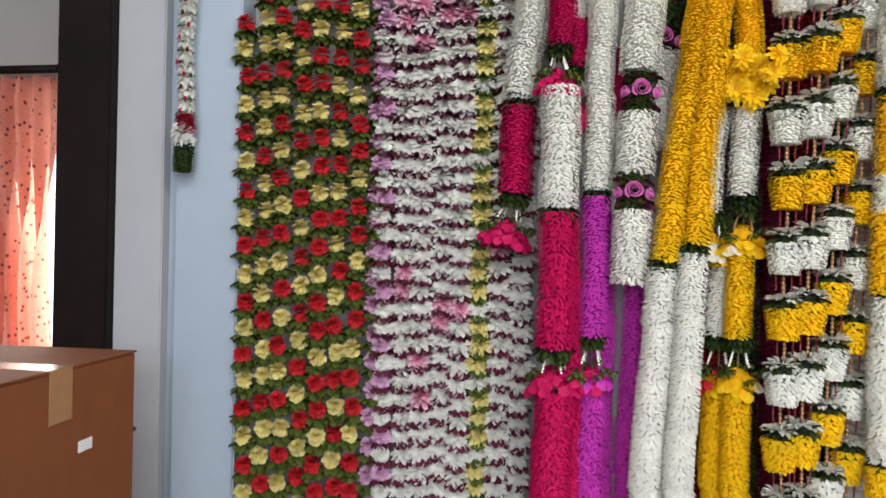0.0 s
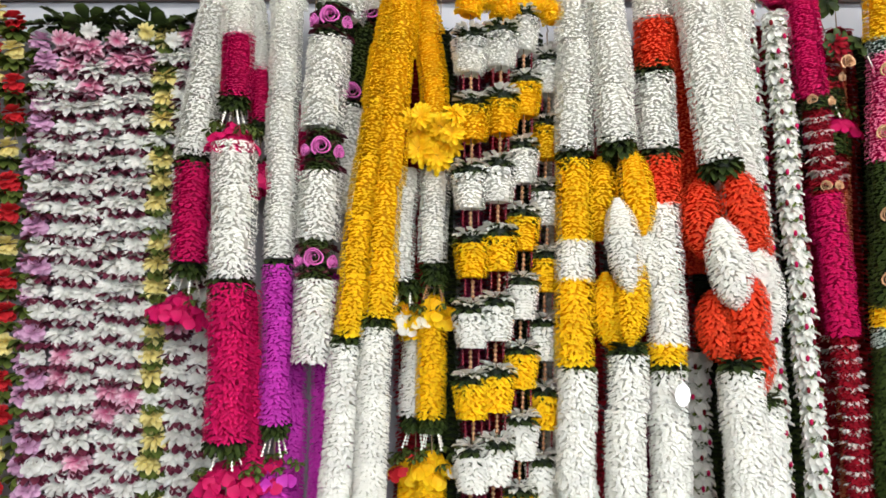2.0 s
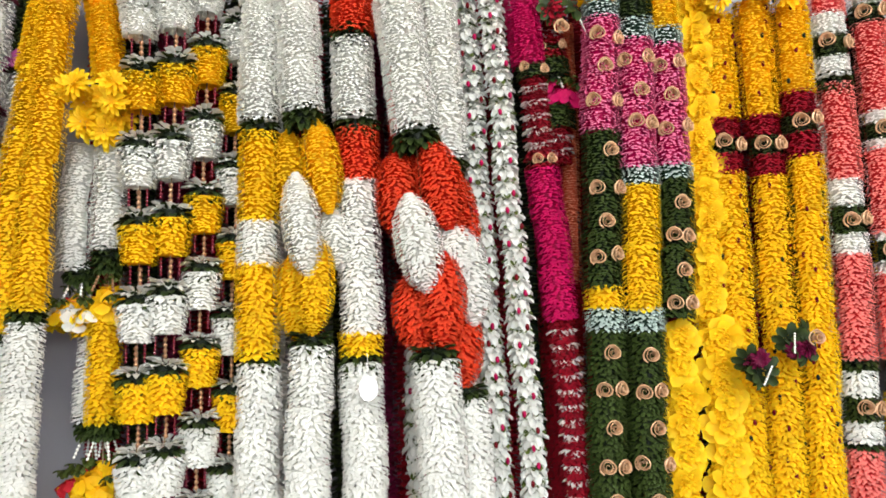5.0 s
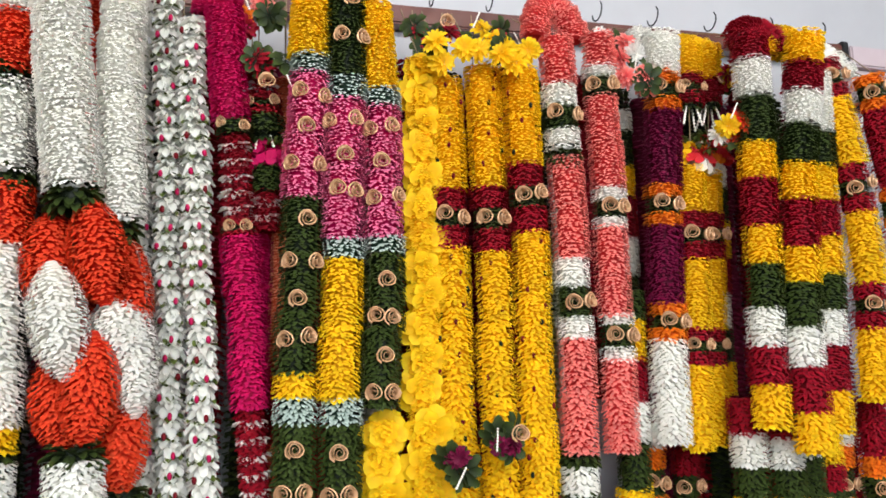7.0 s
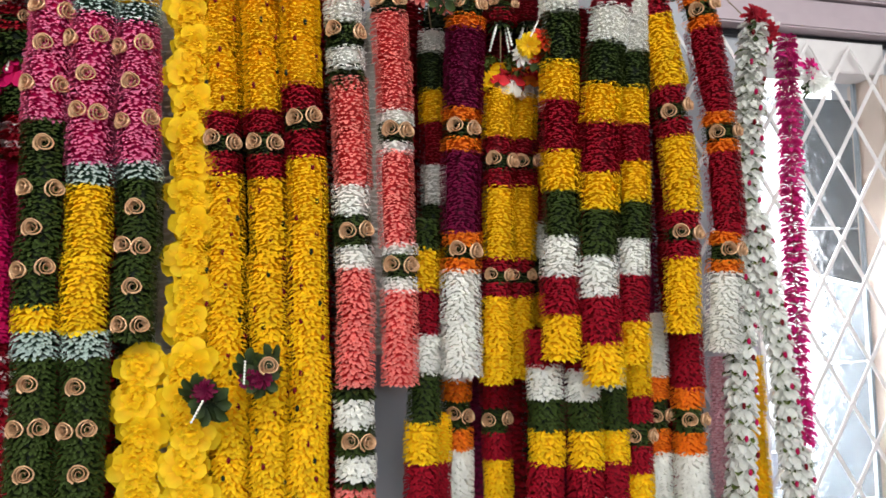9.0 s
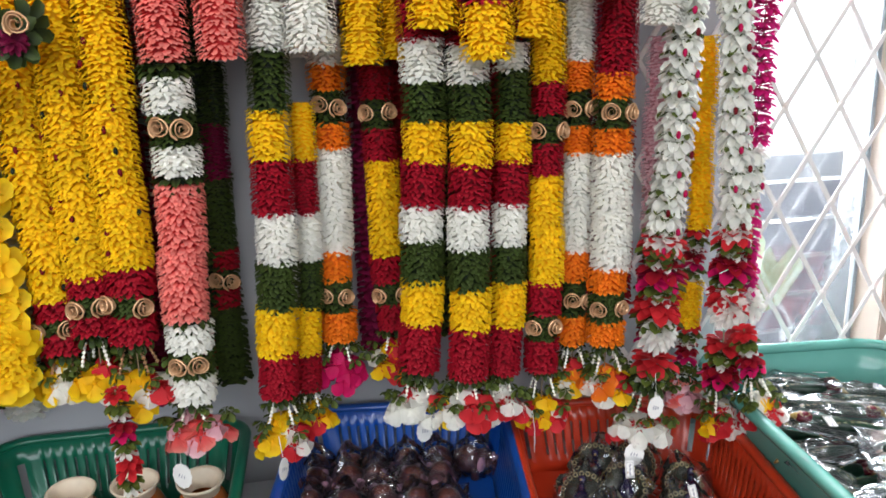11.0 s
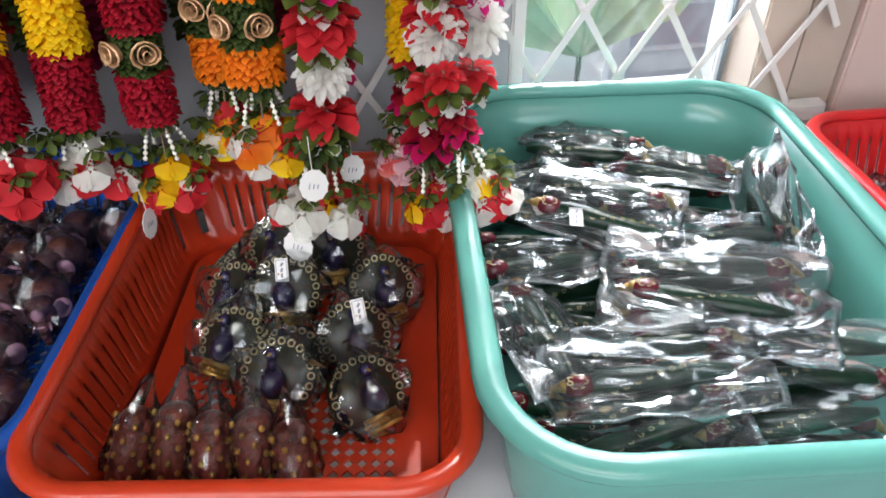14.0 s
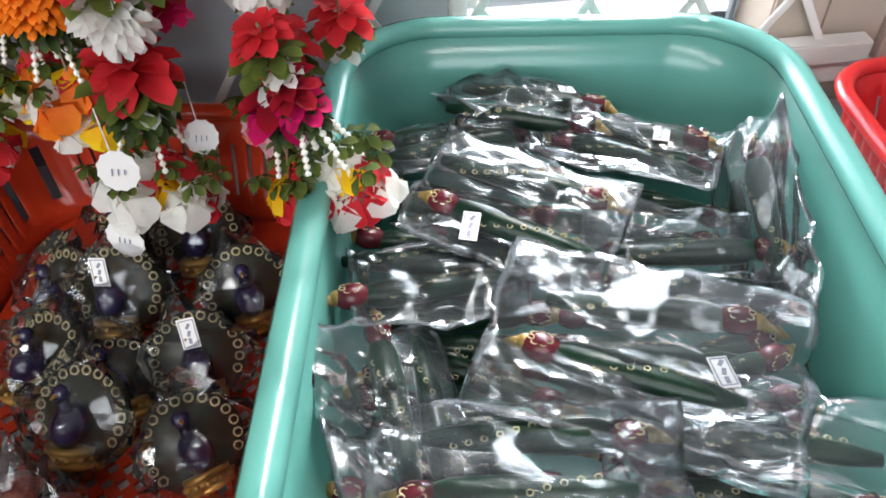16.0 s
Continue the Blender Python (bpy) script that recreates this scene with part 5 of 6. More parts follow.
# the beige round tray in front
tr = empty("round_tray", (1.86, 0.93, TZ))
put("dish", lathe("dish", [(0.0, 0.050), (0.205, 0.052), (0.222, 0.070), (0.240, 0.090), (0.258, 0.098), (0.268, 0.096), (0.270, 0.088), (0.262, 0.084), (0.235, 0.02), (0.225, 0.0), (0.0, 0.0)], BEIGE, 64), tr)
for i in range(22):
    a = radians(66 + i * 2.2)
    bm = bmesh.new()
    rod(bm, (0.150 * math.cos(a), 0.150 * math.sin(a), 0.0525), (0.200 * math.cos(a), 0.200 * math.sin(a), 0.0535), 0.0018, 5)
    part("rib", bm, BEIGE, tr)
tagged(tr, "round beige plastic tray with ribbed bottom", "tray")

# ---- figurines and parcels ----
FIG = mat("violet_brown_resin", (0.105, 0.036, 0.046), rough=0.5, spec=0.5, vary=0.7, scale=160, bump=0.6)
FIGPINK = mat("mauve_resin", (0.38, 0.20, 0.28), rough=0.4, vary=0.5, scale=60)
GOLDPAINT = mat("old_gold_paint", (0.50, 0.30, 0.08), rough=0.3, metal=0.6, vary=0.4, scale=70)
OLIVE = mat("olive_resin", (0.022, 0.024, 0.012), rough=0.35, vary=0.5, scale=70, bump=0.2)
INDIGO = mat("indigo_lacquer", (0.018, 0.013, 0.045), rough=0.2, spec=0.6, vary=0.4, scale=60)
PALEDOT = mat("pale_gold_ring", (0.55, 0.47, 0.26), rough=0.35, metal=0.3, vary=0.2)
BOTTLE = mat("bottle_green_lacquer", (0.004, 0.020, 0.010), rough=0.30, spec=0.3, vary=0.6, scale=120, bump=0.1)
CRESTRED = mat("crest_red_paint", (0.085, 0.011, 0.018), rough=0.25, vary=0.3, scale=80)
TERRA = mat("terracotta_glaze", (0.46, 0.12, 0.03), rough=0.25, spec=0.6, vary=0.35, scale=40, bump=0.06)
POTRIM = mat("cream_slip", (0.66, 0.55, 0.42), rough=0.45, vary=0.2, scale=40)
# part of the window's glare on the bags sits in the haze colour
BAG = film("clear_bag", tint=(0.97, 0.98, 0.99), gloss=0.002, rough=0.13, scale=18, bump=0.07, ior=1.42, haze=0.016)
BAGEDGE = film("milky_bag_edge", tint=(0.96, 0.98, 1.0), gloss=0.03, rough=0.18, scale=20, bump=0.08, ior=1.5, haze=0.09)
LABEL = mat("pink_label_paper", (0.72, 0.52, 0.56), rough=0.5, vary=0.05)


def with_slots(bm_parts, name):
    """Joins shapes of several materials into one mesh."""
    bm, mats = bmesh.new(), []
    for shape, m in bm_parts:
        idx = len(mats)
        mats.append(m)
        tmp = bpy.data.meshes.new("tmp")
        shape.to_mesh(tmp)
        shape.free()
        n0 = len(bm.faces)
        bm.from_mesh(tmp)
        bm.faces.ensure_lookup_table()
        for fc in bm.faces[n0:]:
            fc.material_index = idx
        bpy.data.meshes.remove(tmp)
    return bm_mesh(name, bm, *mats, smooth=True)


def elephant_mesh():
    a = bmesh.new()
    ball(a, (0, 0.006, 0.024), 0.021, 14, 10, (0.95, 1.15, 0.95))
    ball(a, (0, -0.020, 0.030), 0.015, 12, 8)
    for sx in (-1, 1):
        for sy in (-0.008, 0.020):
            rod(a, (sx * 0.012, sy, 0.0), (sx * 0.012, sy, 0.02), 0.0065, 8)
    p = Vector((0, -0.033, 0.028))
    for k in range(5):
        q = p + Vector((0, -0.002 + 0.001 * k, -0.0065))
        rod(a, p, q, 0.0055 - 0.0006 * k, 8)
        p = q
    b, c = bmesh.new(), bmesh.new()
    for sx in (-1, 1):
        ball(b, (sx * 0.018, -0.020, 0.029), 0.0125, 10, 7, (0.75, 0.22, 0.95), Matrix.Rotation(sx * 0.5, 4, "Z"))
        rod(b, (sx * 0.006, -0.032, 0.022), (sx * 0.008, -0.040, 0.020), 0.002, 6, 0.0008)
    ball(c, (0, 0.006, 0.036), 0.0150, 12, 8, (0.95, 0.95, 0.65))
    ball(b, (0, -0.034, 0.035), 0.0065, 8, 6, (1, 0.4, 1.2))
    for k in range(3):
        ball(b, (0, -0.0385 + 0.0006 * k, 0.024 - 0.006 * k), 0.0042 - 0.0005 * k, 8, 5, (1.0, 0.45, 0.35))
    return with_slots([(a, FIG), (b, FIGPINK), (c, mat("russet_saddle", (0.16, 0.048, 0.036), rough=0.3, vary=0.7, scale=150, bump=0.5))], "figurine")


def wrap_mesh(rx, ry, rz, seed, ears=True, rough=0.22):
    """A crumpled film round a small thing, gathered to a twist on top."""
    bm = bmesh.new()
    bmesh.ops.create_icosphere(bm, subdivisions=3, radius=1.0)
    for v in bm.verts:
        d = v.co.normalized()
        k = 0.94 + rough * noise.noise(Vector((d.x * 2.3, d.y * 2.3, d.z * 2.3 + seed))) + 0.34 * (abs(noise.noise(Vector((d.x * 3.7, d.y * 3.7, d.z * 3.7 + seed)))) - 0.2) + 0.12 * noise.noise(Vector((d.x * 9, d.y * 9, d.z * 9 + seed)))
        v.co = Vector((d.x * rx, d.y * ry, d.z * rz)) * k
        if ears and d.z > 0.72:
            u = (d.z - 0.72) / 0.28
            v.co.x *= 1 - 0.55 * u
            v.co.y *= 1 - 0.35 * u
            v.co.z += 0.016 * u * (1 + 0.5 * noise.noise(Vector((d.x * 12, d.y * 12, seed))))
    return bm_mesh("film", bm, FILM, smooth=False)


ELE = elephant_mesh()
WRAPS = [wrap_mesh(0.028, 0.035, 0.029, s, rough=0.3) for s in (1.3, 5.7, 9.1)]
rr = random.Random(11)


def wrapped_figurine(at, rz, k, lean=0.0):
    e = empty("wrapped_figurine", at, rz)
    put("figurine", ELE, e, Matrix.Rotation(lean, 4, "X") @ Matrix.Diagonal((1.2, 1.15, 1.15, 1)))
    put("film", WRAPS[k % 3], e, Matrix.Translation((0, -0.004, 0.033)) @ Matrix.Diagonal((1.2, 1.18, 1.25, 1)), "crumpled clear film")
    return tagged(e, "violet brown elephant figurine wrapped in clear film", "figurine", "wrapped figurines in the blue basket")


def in_basket(b, u, v, z):
    return tuple(b.matrix_basis @ Vector((u, v, z)))


for j, (v, n, u0, du) in enumerate(((-0.105, 5, -0.152, 0.062), (-0.020, 5, -0.150, 0.050), (0.060, 5, -0.150, 0.056), (0.125, 5, -0.150, 0.052), (0.180, 5, -0.148, 0.052))):
    for i in range(n):
        wrapped_figurine(in_basket(blue_b, u0 + i * du + rr.uniform(-0.005, 0.005), v + rr.uniform(-0.010, 0.010), 0.007), rr.uniform(-28, 28) - 9, i + j)
wrapped_figurine(in_basket(blue_b, 0.118, 0.185, 0.008), 60, 2)


def peacock_mesh():
    fan = bmesh.new()
    bmesh.ops.create_cone(fan, cap_ends=True, segments=28, radius1=0.046, radius2=0.040, depth=0.007, matrix=Matrix.Translation((0, 0.008, 0.044)) @ Matrix.Rotation(radians(90), 4, "X"))
    dots = bmesh.new()
    for i in range(15):
        a = radians(-30 + i * 240 / 14)
        for k in range(6):
            p, q = (k * 60, k * 60 + 60)
            c = Vector((0.040 * math.cos(a), 0.0035, 0.044 + 0.040 * math.sin(a)))
            rod(dots, c + Vector((0.0042 * math.cos(radians(p)), 0, 0.0042 * math.sin(radians(p)))), c + Vector((0.0042 * math.cos(radians(q)), 0, 0.0042 * math.sin(radians(q)))), 0.0010, 5)
    body = bmesh.new()
    ball(body, (0, -0.010, 0.036), 0.017, 12, 9, (0.9, 1.1, 1.2))
    rod(body, (0, -0.018, 0.048), (0, -0.026, 0.066), 0.007, 10, 0.005)
    ball(body, (0, -0.028, 0.068), 0.008, 10, 7)
    base = bmesh.new()
    for k, (r, z) in enumerate(((0.022, 0.0), (0.019, 0.006), (0.021, 0.012))):
        rod(base, (0, -0.004, z), (0, -0.004, z + 0.005), r, 18)
    for k in range(12):
        a = k * math.pi / 6
        ball(base, (0.021 * math.cos(a), -0.004 + 0.021 * math.sin(a), 0.0085), 0.003, 6, 5)
    rod(base, (0, -0.034, 0.067), (0, -0.042, 0.064), 0.0025, 6, 0.0005)
    return with_slots([(fan, OLIVE), (dots, PALEDOT), (body, INDIGO), (base, GOLDPAINT)], "ornament")


PEA = peacock_mesh()
PWRAPS = [wrap_mesh(0.054, 0.036, 0.054, s, rough=0.3) for s in (2.2, 6.4)]


def paper_label(parent, m, w=0.016, h=0.030):
    bm = box_bm(w, 0.0006, h, (0, 0, 0))
    lab = put("label", bm_mesh("label", bm, PAPER), parent, m, "small printed paper label")
    bm = bmesh.new()
    for sx in (-1, 1):
        box_bm(0.0007, 0.0004, h * 0.86, (sx * w * 0.40, -0.0006, 0), bm=bm)
    for sz in (-1, 1):
        box_bm(w * 0.8, 0.0004, 0.0007, (0, -0.0006, sz * h * 0.43), bm=bm)
    for k in range(3):
        box_bm(0.0028, 0.0004, 0.0055, (0.0004 * k, -0.0006, (k - 1) * 0.0072), bm=bm, turn=Matrix.Rotation(0.3 * k, 4, "Y"))
    put("print", bm_mesh("print", bm, INK), lab)


def wrapped_peacock(u, v, z, rx, rz, k, label=False):
    e = empty("wrapped_ornament")
    e.matrix_basis = red_b.matrix_basis @ Matrix.Translation((u, v, z)) @ Matrix.Rotation(radians(rz), 4, "Z") @ Matrix.Rotation(radians(rx), 4, "X") @ Matrix.Diagonal((0.86, 0.86, 0.86, 1))
    put("ornament", PEA, e)
    put("film", PWRAPS[k % 2], e, Matrix.Translation((0, -0.006, 0.042)), "crumpled clear film")
    if label:
        paper_label(e, Matrix.Translation((0.004, -0.040, 0.070)) @ Matrix.Rotation(0.3, 4, "X"))
    return tagged(e, "dark peacock ornament with a ringed fan, in clear film", "ornament", "wrapped ornaments in the red basket")


for u, v, z, rx, rz, k, lb in ((-0.015, 0.035, 0.030, -38, 2, 0, True), (-0.012, -0.085, 0.022, -48, -8, 1, False), (0.100, -0.095, 0.012, -52, 34, 0, False), (-0.090, 0.050, 0.012, -40, -30, 1, False), (0.030, 0.125, 0.014, -30, 8, 0, False), (-0.080, -0.025, 0.012, -50, -24, 0, False), (0.075, -0.020, 0.014, -46, 20, 1, True), (0.100, 0.060, 0.012, -35, 25, 1, False), (-0.045, 0.130, 0.012, -30, -14, 0, False), (0.020, -0.040, 0.010, -62, 40, 0, False)):
    wrapped_peacock(u, v, z, rx, rz, k, lb)

def bundle_mesh(seed):
    a, b = bmesh.new(), bmesh.new()
    rod(a, (0, 0, 0), (0, 0, 0.045), 0.013, 14, 0.017)
    ball(a, (0, 0, 0.047), 0.0165, 12, 8, (1, 1, 0.7))
    for k in range(34):
        an, zz = k * 2.4, 0.004 + 0.0014 * k
        rb_ = 0.0135 + 0.004 * zz / 0.045
        ball(b, (rb_ * math.cos(an), rb_ * math.sin(an), zz), 0.0026, 6, 5)
    return with_slots([(a, mat("russet_print", (0.20, 0.045, 0.03), rough=0.3, vary=0.9, scale=220, bump=0.6)), (b, GOLDPAINT)], "ornament")


BUN = bundle_mesh(1)
BWRAP = [wrap_mesh(0.021, 0.021, 0.036, s, rough=0.25) for s in (3.3, 7.7)]
for i in range(5):
    e = empty("wrapped_ornament")
    e.matrix_basis = red_b.matrix_basis @ Matrix.Translation((-0.140 + i * 0.042, -0.158 - 0.004 * i + 0.008 * (i % 2), 0.010)) @ Matrix.Rotation(radians(-24 + 9 * i), 4, "Z") @ Matrix.Rotation(radians(-42 + 3 * i), 4, "X") @ Matrix.Diagonal((1.12, 1.12, 1.3, 1))
    put("ornament", BUN, e)
    put("film", BWRAP[i % 2], e, Matrix.Translation((0, 0, 0.032)), "crumpled clear film")
    tagged(e, "small russet and gold ornament in clear film", "ornament", "wrapped ornaments in the red basket")

# clay pots in the green basket
POT = [(0.010, 0.0), (0.026, 0.002), (0.036, 0.020), (0.038, 0.032), (0.030, 0.050), (0.025, 0.056)]
POTN = [(0.0255, 0.056), (0.026, 0.062), (0.031, 0.070), (0.033, 0.074), (0.031, 0.076), (0.027, 0.072), (0.0225, 0.060), (0.021, 0.045)]
POTB, POTR = lathe("pot_body", POT, TERRA, 28), lathe("pot_rim", POTN, POTRIM, 28)
POTI = lathe("pot_inside", [(0.021, 0.046), (0.030, 0.030), (0.026, 0.008), (0.0, 0.006)], TERRA, 24)
for u, v, q in ((0.135, 0.150, 0.1), (0.125, 0.050, 0.2), (0.035, 0.165, 0.0), (0.030, 0.060, 0.4), (-0.060, 0.16, 0.2), (-0.065, 0.055, 0.3)):
    e = empty("clay_pot")
    e.matrix_basis = green_b.matrix_basis @ Matrix.Translation((u, v, 0.008)) @ Matrix.Rotation(q, 4, "Z") @ Matrix.Rotation(0.10, 4, "X") @ Matrix.Diagonal((1.12, 1.12, 1.12, 1))
    put("body", POTB, e)
    put("rim", POTR, e, None, "cream slip rim")
    put("inside", POTI, e)
    tagged(e, "glazed terracotta pot with a cream rim", "pot", "clay pots in the green basket")
for u, v, q in ((0.12, -0.06, 10), (0.05, -0.07, -20), (-0.02, -0.06, 25), (0.13, -0.14, -30), (0.06, -0.15, 12), (-0.02, -0.15, 40)):
    e = wrapped_figurine(in_basket(green_b, u, v, 0.008), q, 1)
    e["group"] = "wrapped figurines in the green basket"


# bagged birds in the tub
def bird_mesh():
    body = bmesh.new()
    prof = [(0.0, -0.085), (0.007, -0.083), (0.011, -0.06), (0.0145, -0.02), (0.017, 0.03), (0.0165, 0.06), (0.012, 0.075)]
    seg, rows = 16, []
    for r, y in prof:
        rows.append([body.verts.new((r * math.cos(2 * math.pi * k / seg), y, 0.9 * r * math.sin(2 * math.pi * k / seg))) for k in range(seg)])
    for p, q in zip(rows, rows[1:]):
        for k in range(seg):
            body.faces.new((p[k], p[(k + 1) % seg], q[(k + 1) % seg], q[k]))
    bmesh.ops.recalc_face_normals(body, faces=body.faces)
    head = bmesh.new()
    ball(head, (0, 0.086, 0.002), 0.0165, 16, 10, (0.95, 1.2, 0.9))
    gold = bmesh.new()
    for k in range(7):
        a = k * 2 * math.pi / 7
        c = Vector((0.0068 * math.cos(a), 0.088 + 0.0085 * math.sin(a), 0.0158))
        for s in range(6):
            p, q = radians(60 * s), radians(60 * s + 60)
            rod(gold, c + Vector((0.0028 * math.cos(p), 0.0034 * math.sin(p), -0.002 * abs(math.cos(a)))), c + Vector((0.0028 * math.cos(q), 0.0034 * math.sin(q), -0.002 * abs(math.cos(a)))), 0.0006, 4)
    for k in range(9):
        a = 0.5 + 0.28 * k
        y = -0.055 + 0.013 * k
        r = 0.0125 + 0.004 * (y + 0.055) / 0.1
        c = Vector((r * math.cos(a), y, 0.9 * r * math.sin(a)))
        for s in range(5):
            p, q = radians(72 * s), radians(72 * s + 72)
            rod(gold, c + Vector((0.003 * math.cos(p), 0.003 * math.sin(p), 0.0006)), c + Vector((0.003 * math.cos(q), 0.003 * math.sin(q), 0.0006)), 0.0005, 4)
    beak = bmesh.new()
    rod(beak, (0.0, 0.104, 0.002), (0.004, 0.122, -0.008), 0.0075, 9, 0.002)
    ball(beak, (0.0, 0.101, 0.003), 0.009, 10, 7)
    return with_slots([(body, BOTTLE), (head, CRESTRED), (gold, PALEDOT), (beak, mat("dull_gold_beak", (0.26, 0.17, 0.05), rough=0.35, metal=0.4, vary=0.4, scale=80))], "bird_ornament")


BIRD = bird_mesh()


def bag_mesh(seed, w, l, lift=0.017):
    """A clear bag: two sheets joined round the edge, swelling over the content, with straight sharp creases and a crimped mouth."""
    rb2 = random.Random(seed)
    lines = [(rb2.uniform(0, math.pi), rb2.uniform(-0.75, 0.75), rb2.uniform(0.05, 0.30), rb2.choice((-1, 1)) * rb2.uniform(0.003, 0.008)) for _ in range(8)]
    bm = bmesh.new()
    nx, ny = 26, 34

    def surf(i, j, top):
        u, v = i / nx * 2 - 1, j / ny * 2 - 1
        edge = max(0.0, 1 - abs(u) ** 4) * max(0.0, 1 - abs(v) ** 6)
        swell = math.exp(-(u / 0.55) ** 2) * max(0.0, 1 - (abs(v) / 1.02) ** 5)
        z = (lift * swell + 0.002) * edge * (1 if top else -0.8)
        for a, off, wide, h in lines:
            dist = abs(u * math.cos(a) + v * math.sin(a) - off)
            z += h * max(0.0, 1 - dist / wide) * (1 if top else 0.5)
        z += 0.007 * noise.noise(Vector((u * 1.1 + seed, v * 1.1, seed))) + 0.0010 * noise.noise(Vector((u * 4, v * 4 + seed, seed)))
        z += 0.004 * max(0.0, abs(v) - 0.8) * 5 * math.sin(u * 9 + seed)
        wide = 1 + 0.06 * noise.noise(Vector((v * 2.3, seed, 0.4)))
        return (u * wide * w / 2, (v + 0.05 * noise.noise(Vector((u * 2.1, seed, 3.3)))) * l / 2, z)
    tops = [[bm.verts.new(surf(i, j, True)) for j in range(ny + 1)] for i in range(nx + 1)]
    bots = [[tops[i][j] if i in (0, nx) or j in (0, ny) else bm.verts.new(surf(i, j, False)) for j in range(ny + 1)] for i in range(nx + 1)]
    for i in range(nx):
        for j in range(ny):
            bm.faces.new((tops[i][j], tops[i + 1][j], tops[i + 1][j + 1], tops[i][j + 1]))
            if len({bots[i][j], bots[i][j + 1], bots[i + 1][j + 1], bots[i + 1][j]} - {tops[i][j], tops[i][j + 1], tops[i + 1][j + 1], tops[i + 1][j]}):
                bm.faces.new((bots[i][j], bots[i][j + 1], bots[i + 1][j + 1], bots[i + 1][j]))
    bm.faces.ensure_lookup_table()
    for fc in bm.faces:
        c = fc.calc_center_median()
        if abs(c.x) > w * 0.475 or abs(c.y) > l * 0.480:
            fc.material_index = 1
    return bm_mesh("bag", bm, BAG, BAGEDGE, smooth=True)


def bird_in(e, x, y, z, turn, roll=0.0, k=1.0):
    put("bird_ornament", BIRD, e, Matrix.Translation((x, y, z)) @ Matrix.Rotation(radians(turn), 4, "Z") @ Matrix.Rotation(radians(roll), 4, "Y") @ Matrix.Diagonal((0.66 * k, 0.74 * k, 0.66 * k, 1)))


def bagged(at, rz, tx, ty, w, l, birds, seed, label=None, bag=True):
    e = empty("bagged_ornament")
    e.matrix_basis = tub.matrix_basis @ Matrix.Translation(at) @ Matrix.Rotation(radians(rz), 4, "Z") @ Matrix.Rotation(radians(tx), 4, "X") @ Matrix.Rotation(radians(ty), 4, "Y")
    for b in birds:
        bird_in(e, *b)
    if bag:
        put("bag", bag_mesh(seed, w, l), e, Matrix(), "creased clear plastic bag")
    if label:
        paper_label(e, Matrix.Translation((label[0], label[1], 0.020)) @ Matrix.Rotation(radians(-90), 4, "X") @ Matrix.Rotation(radians(label[2]), 4, "Y"), 0.013, 0.026)
    return tagged(e, "bottle green bird ornaments with red crests in a clear bag", "ornament", "bagged ornaments in the aqua tub")


# the pile's lower layer
ru = random.Random(23)
for v in (-0.185, -0.125, -0.065, -0.005, 0.055, 0.115, 0.175):
    for u in (-0.085, 0.065):
        bagged((u + ru.uniform(-0.015, 0.015), v + ru.uniform(-0.012, 0.012), 0.085 + ru.uniform(-0.008, 0.008)), ru.choice((85, -85)) + ru.uniform(-22, 22), ru.uniform(-8, 8), ru.uniform(-10, 10), 0.10, 0.16,
               [(-0.028, 0.004, 0.0, 6, 30), (0.026, -0.004, -0.004, 176, -20), (0.0, 0.0, 0.012, 12 * u / abs(u), 60)], 0, bag=False)
# the upper bags, from the back of the tub to the front
bagged((-0.033, 0.222, 0.137), -112, 4, -24, 0.095, 0.150, [(-0.010, 0.0, 0.002, 3), (0.026, 0.0, -0.010, 8, 40)], 1, (0.020, 0.045, 70))
bagged((-0.095, 0.175, 0.122), -80, 0, -8, 0.090, 0.130, [(0.0, 0.0, 0.0, 4), (-0.026, 0.0, -0.004, 176)], 2)
bagged((0.055, 0.160, 0.132), -116, 5, -14, 0.110, 0.165, [(-0.022, -0.010, 0.004, 2), (0.018, 0.010, -0.002, 172)], 3, (0.010, 0.030, 80))
bagged((-0.048, 0.060, 0.152), 66, 3, -6, 0.118, 0.165, [(0.026, 0.012, 0.002, 184, 15), (-0.024, -0.012, 0.004, -2, -10)], 4, (-0.046, 0.020, 75))
bagged((-0.110, 0.010, 0.128), 99, 4, 14, 0.110, 0.130, [(-0.012, 0.0, 0.0, 5), (0.028, 0.01, -0.004, 170)], 5)
bagged((0.145, 0.070, 0.128), -7, 12, -58, 0.085, 0.200, [(0.008, 0.0, 0.0, 3, 20), (-0.024, -0.01, -0.006, 178)], 6)
bagged((0.080, 0.040, 0.120), -100, 4, 4, 0.105, 0.160, [(0.0, 0.0, 0.0, 8), (0.03, 0.0, -0.004, 184)], 7)
bagged((0.022, -0.078, 0.155), 70, -2, -7, 0.140, 0.205, [(-0.020, -0.004, 0.004, -1, 12), (0.036, 0.008, -0.008, 188)], 8)
bagged((-0.135, -0.105, 0.125), 18, 6, 24, 0.105, 0.140, [(0.0, 0.0, 0.0, -4), (0.030, 0.0, -0.004, 174)], 9)
bagged((-0.055, -0.158, 0.141), 86, -8, -4, 0.100, 0.185, [(-0.010, 0.0, 0.002, 2, -15), (0.028, 0.004, -0.004, 180)], 10)
bagged((0.095, -0.135, 0.130), 76, -4, 6, 0.115, 0.195, [(0.004, 0.0, 0.002, 1), (-0.032, 0.01, -0.006, 184)], 11, (0.040, 0.030, 70))
bagged((-0.065, -0.200, 0.108), 96, -16, 0, 0.095, 0.160, [(0.0, 0.0, 0.0, 0), (0.026, 0.0, 0.0, 176)], 12)
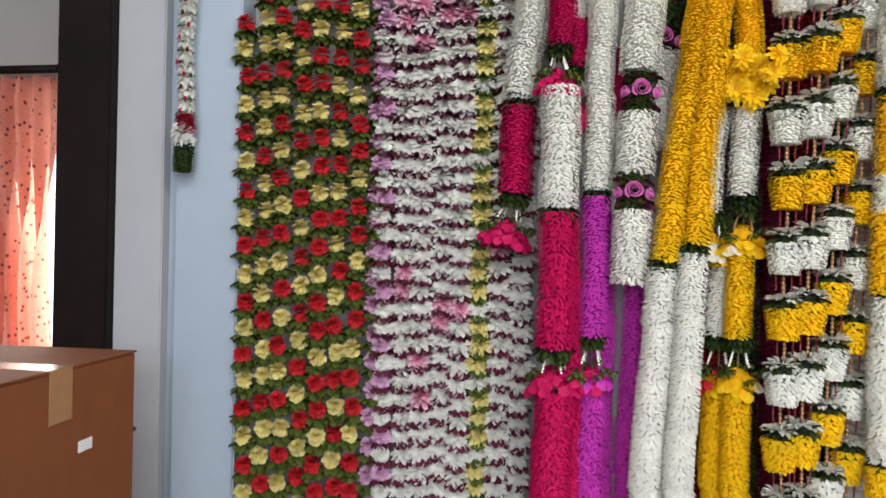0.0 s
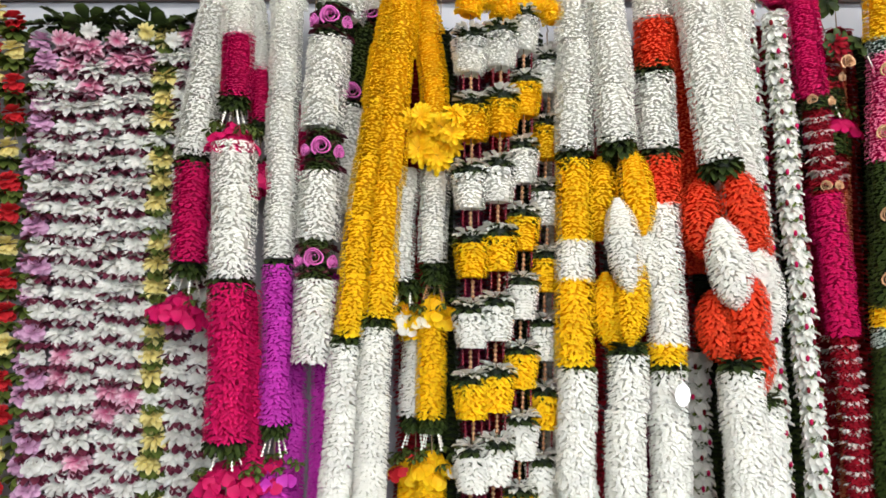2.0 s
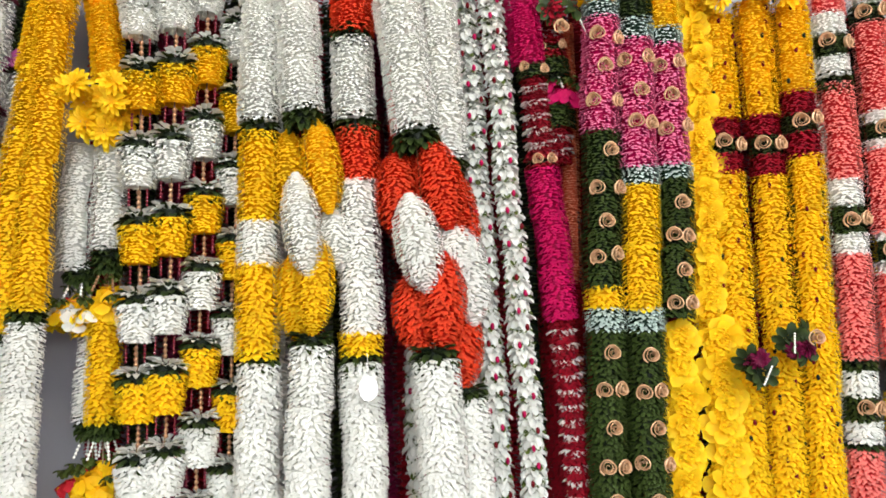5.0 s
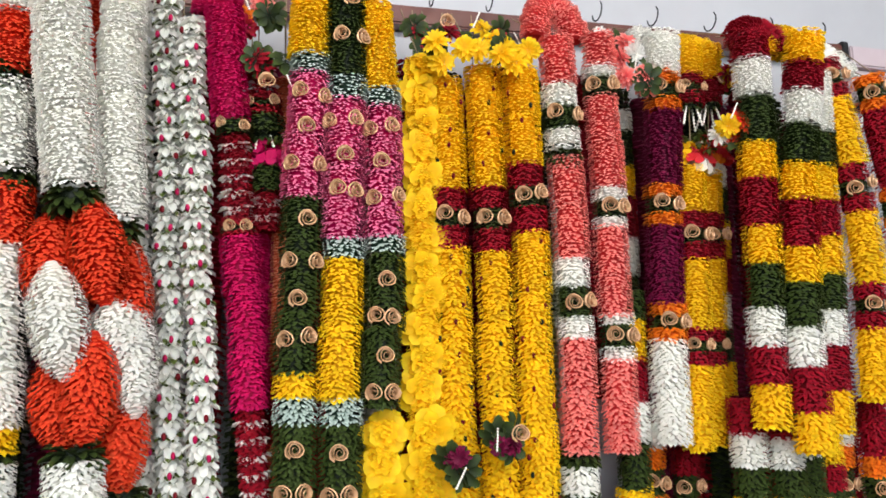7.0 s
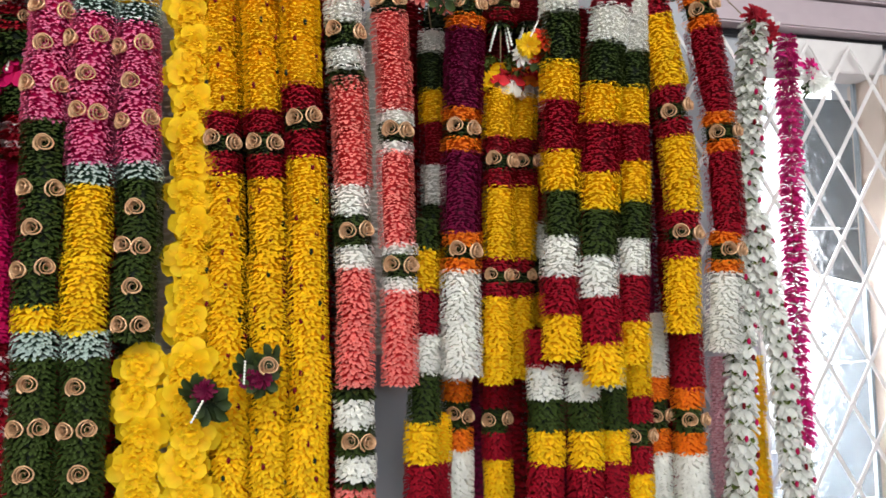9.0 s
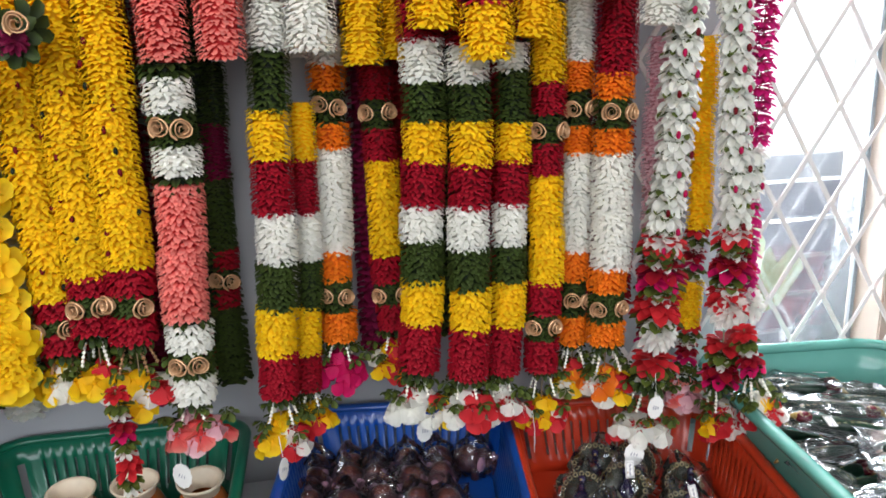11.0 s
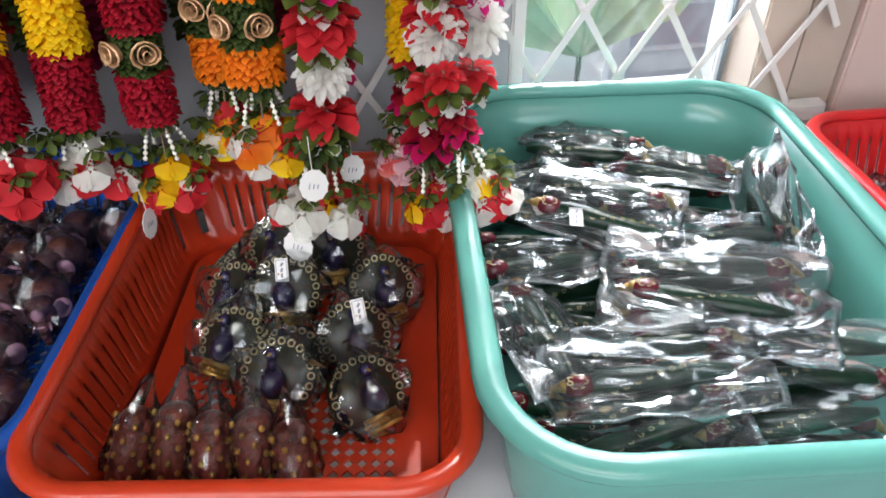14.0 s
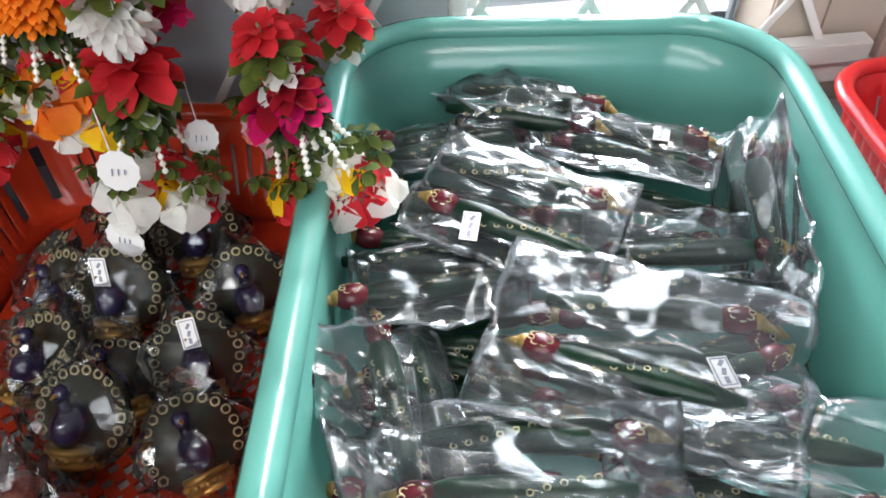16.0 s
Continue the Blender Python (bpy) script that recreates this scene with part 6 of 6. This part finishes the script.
bagged((0.060, -0.198, 0.110), 82, -14, 2, 0.100, 0.170, [(0.0, 0.0, 0.0, 4), (0.028, 0.0, -0.002, 182)], 13)
BAGS = [bag_mesh(sd, 0.13, 0.24) for sd in (61, 62, 63)]
for i in range(6):
    e = empty("bagged_ornament")
    e.matrix_basis = Matrix.Translation((3.00 + 0.055 * (i % 3), 1.40 + 0.09 * (i // 3), TZ + 0.045)) @ Matrix.Rotation(radians(80 + 15 * i), 4, "Z")
    put("ornament", BUN, e, Matrix.Rotation(radians(90), 4, "X"))
    put("bag", BAGS[i % 3], e, Matrix.Diagonal((0.7, 0.6, 1, 1)), "creased clear plastic bag")
    tagged(e, "russet ornament lying in a clear bag", "ornament", "bagged ornaments in the scarlet basket")

# price tags on the garlands
for at, q, s in (((2.262, 1.440, 0.955), 10, 0.0145), ((2.237, 1.455, 0.872), -12, 0.0155), ((1.915, 1.515, 0.925), 20, 0.0145), ((1.559, 1.480, 0.922), -25, 0.0150), ((2.085, 1.49, 0.895), 70, 0.0135), ((2.045, 1.52, 0.935), -10, 0.0130), ((2.305, 1.52, 0.920), 15, 0.0140), ((1.500, 1.44, 0.985), 5, 0.0150), ((0.760, 1.45, 1.475), 12, 0.0150), ((1.70, 1.47, 0.915), 60, 0.0130)):
    tag(at, q, s)

# the cardboard box beside the door post
box = empty("cardboard_box", (-0.838, 1.258, TZ), 2.0)
BX, BY, HT = 0.52, 0.36, 0.612
bm = slab(-BX, -0.002, -BY, 0.11, 0, HT - 0.004, bevel=0.003)
part("carton", bm, CARD, box)
bm = slab(-BX, 0.0, -BY, -0.127, HT - 0.004, HT, bevel=0.001)
part("flap", bm, CARD, box)
bm = slab(-BX, 0.0, -0.123, 0.112, HT - 0.004, HT, bevel=0.001)
part("flap", bm, CARD, box)
bm = slab(-BX, 0.0015, -0.155, -0.095, HT + 0.0003, HT + 0.0009)
slab(0.0, 0.0012, -0.155, -0.095, HT - 0.09, HT + 0.0005, bm)
part("tape", bm, TAPE, box, "glossy brown packing tape")
bm = slab(0.0003, 0.0015, -0.075, -0.035, HT - 0.155, HT - 0.135)
part("label", bm, PAPER, box, "small torn white label")
tagged(box, "closed brown cardboard box sealed with tape", "box")
kn = empty("door_stop", (-1.027, 1.655, 1.12))
bm = bmesh.new()
rod(bm, (0, 0.01, 0), (0, -0.012, 0), 0.006, 10)
ball(bm, (0, -0.018, 0), 0.011, 12, 8)
part("knob", bm, IRON, kn, smooth=True)
tagged(kn, "small black knob on the white wall strip", "knob")
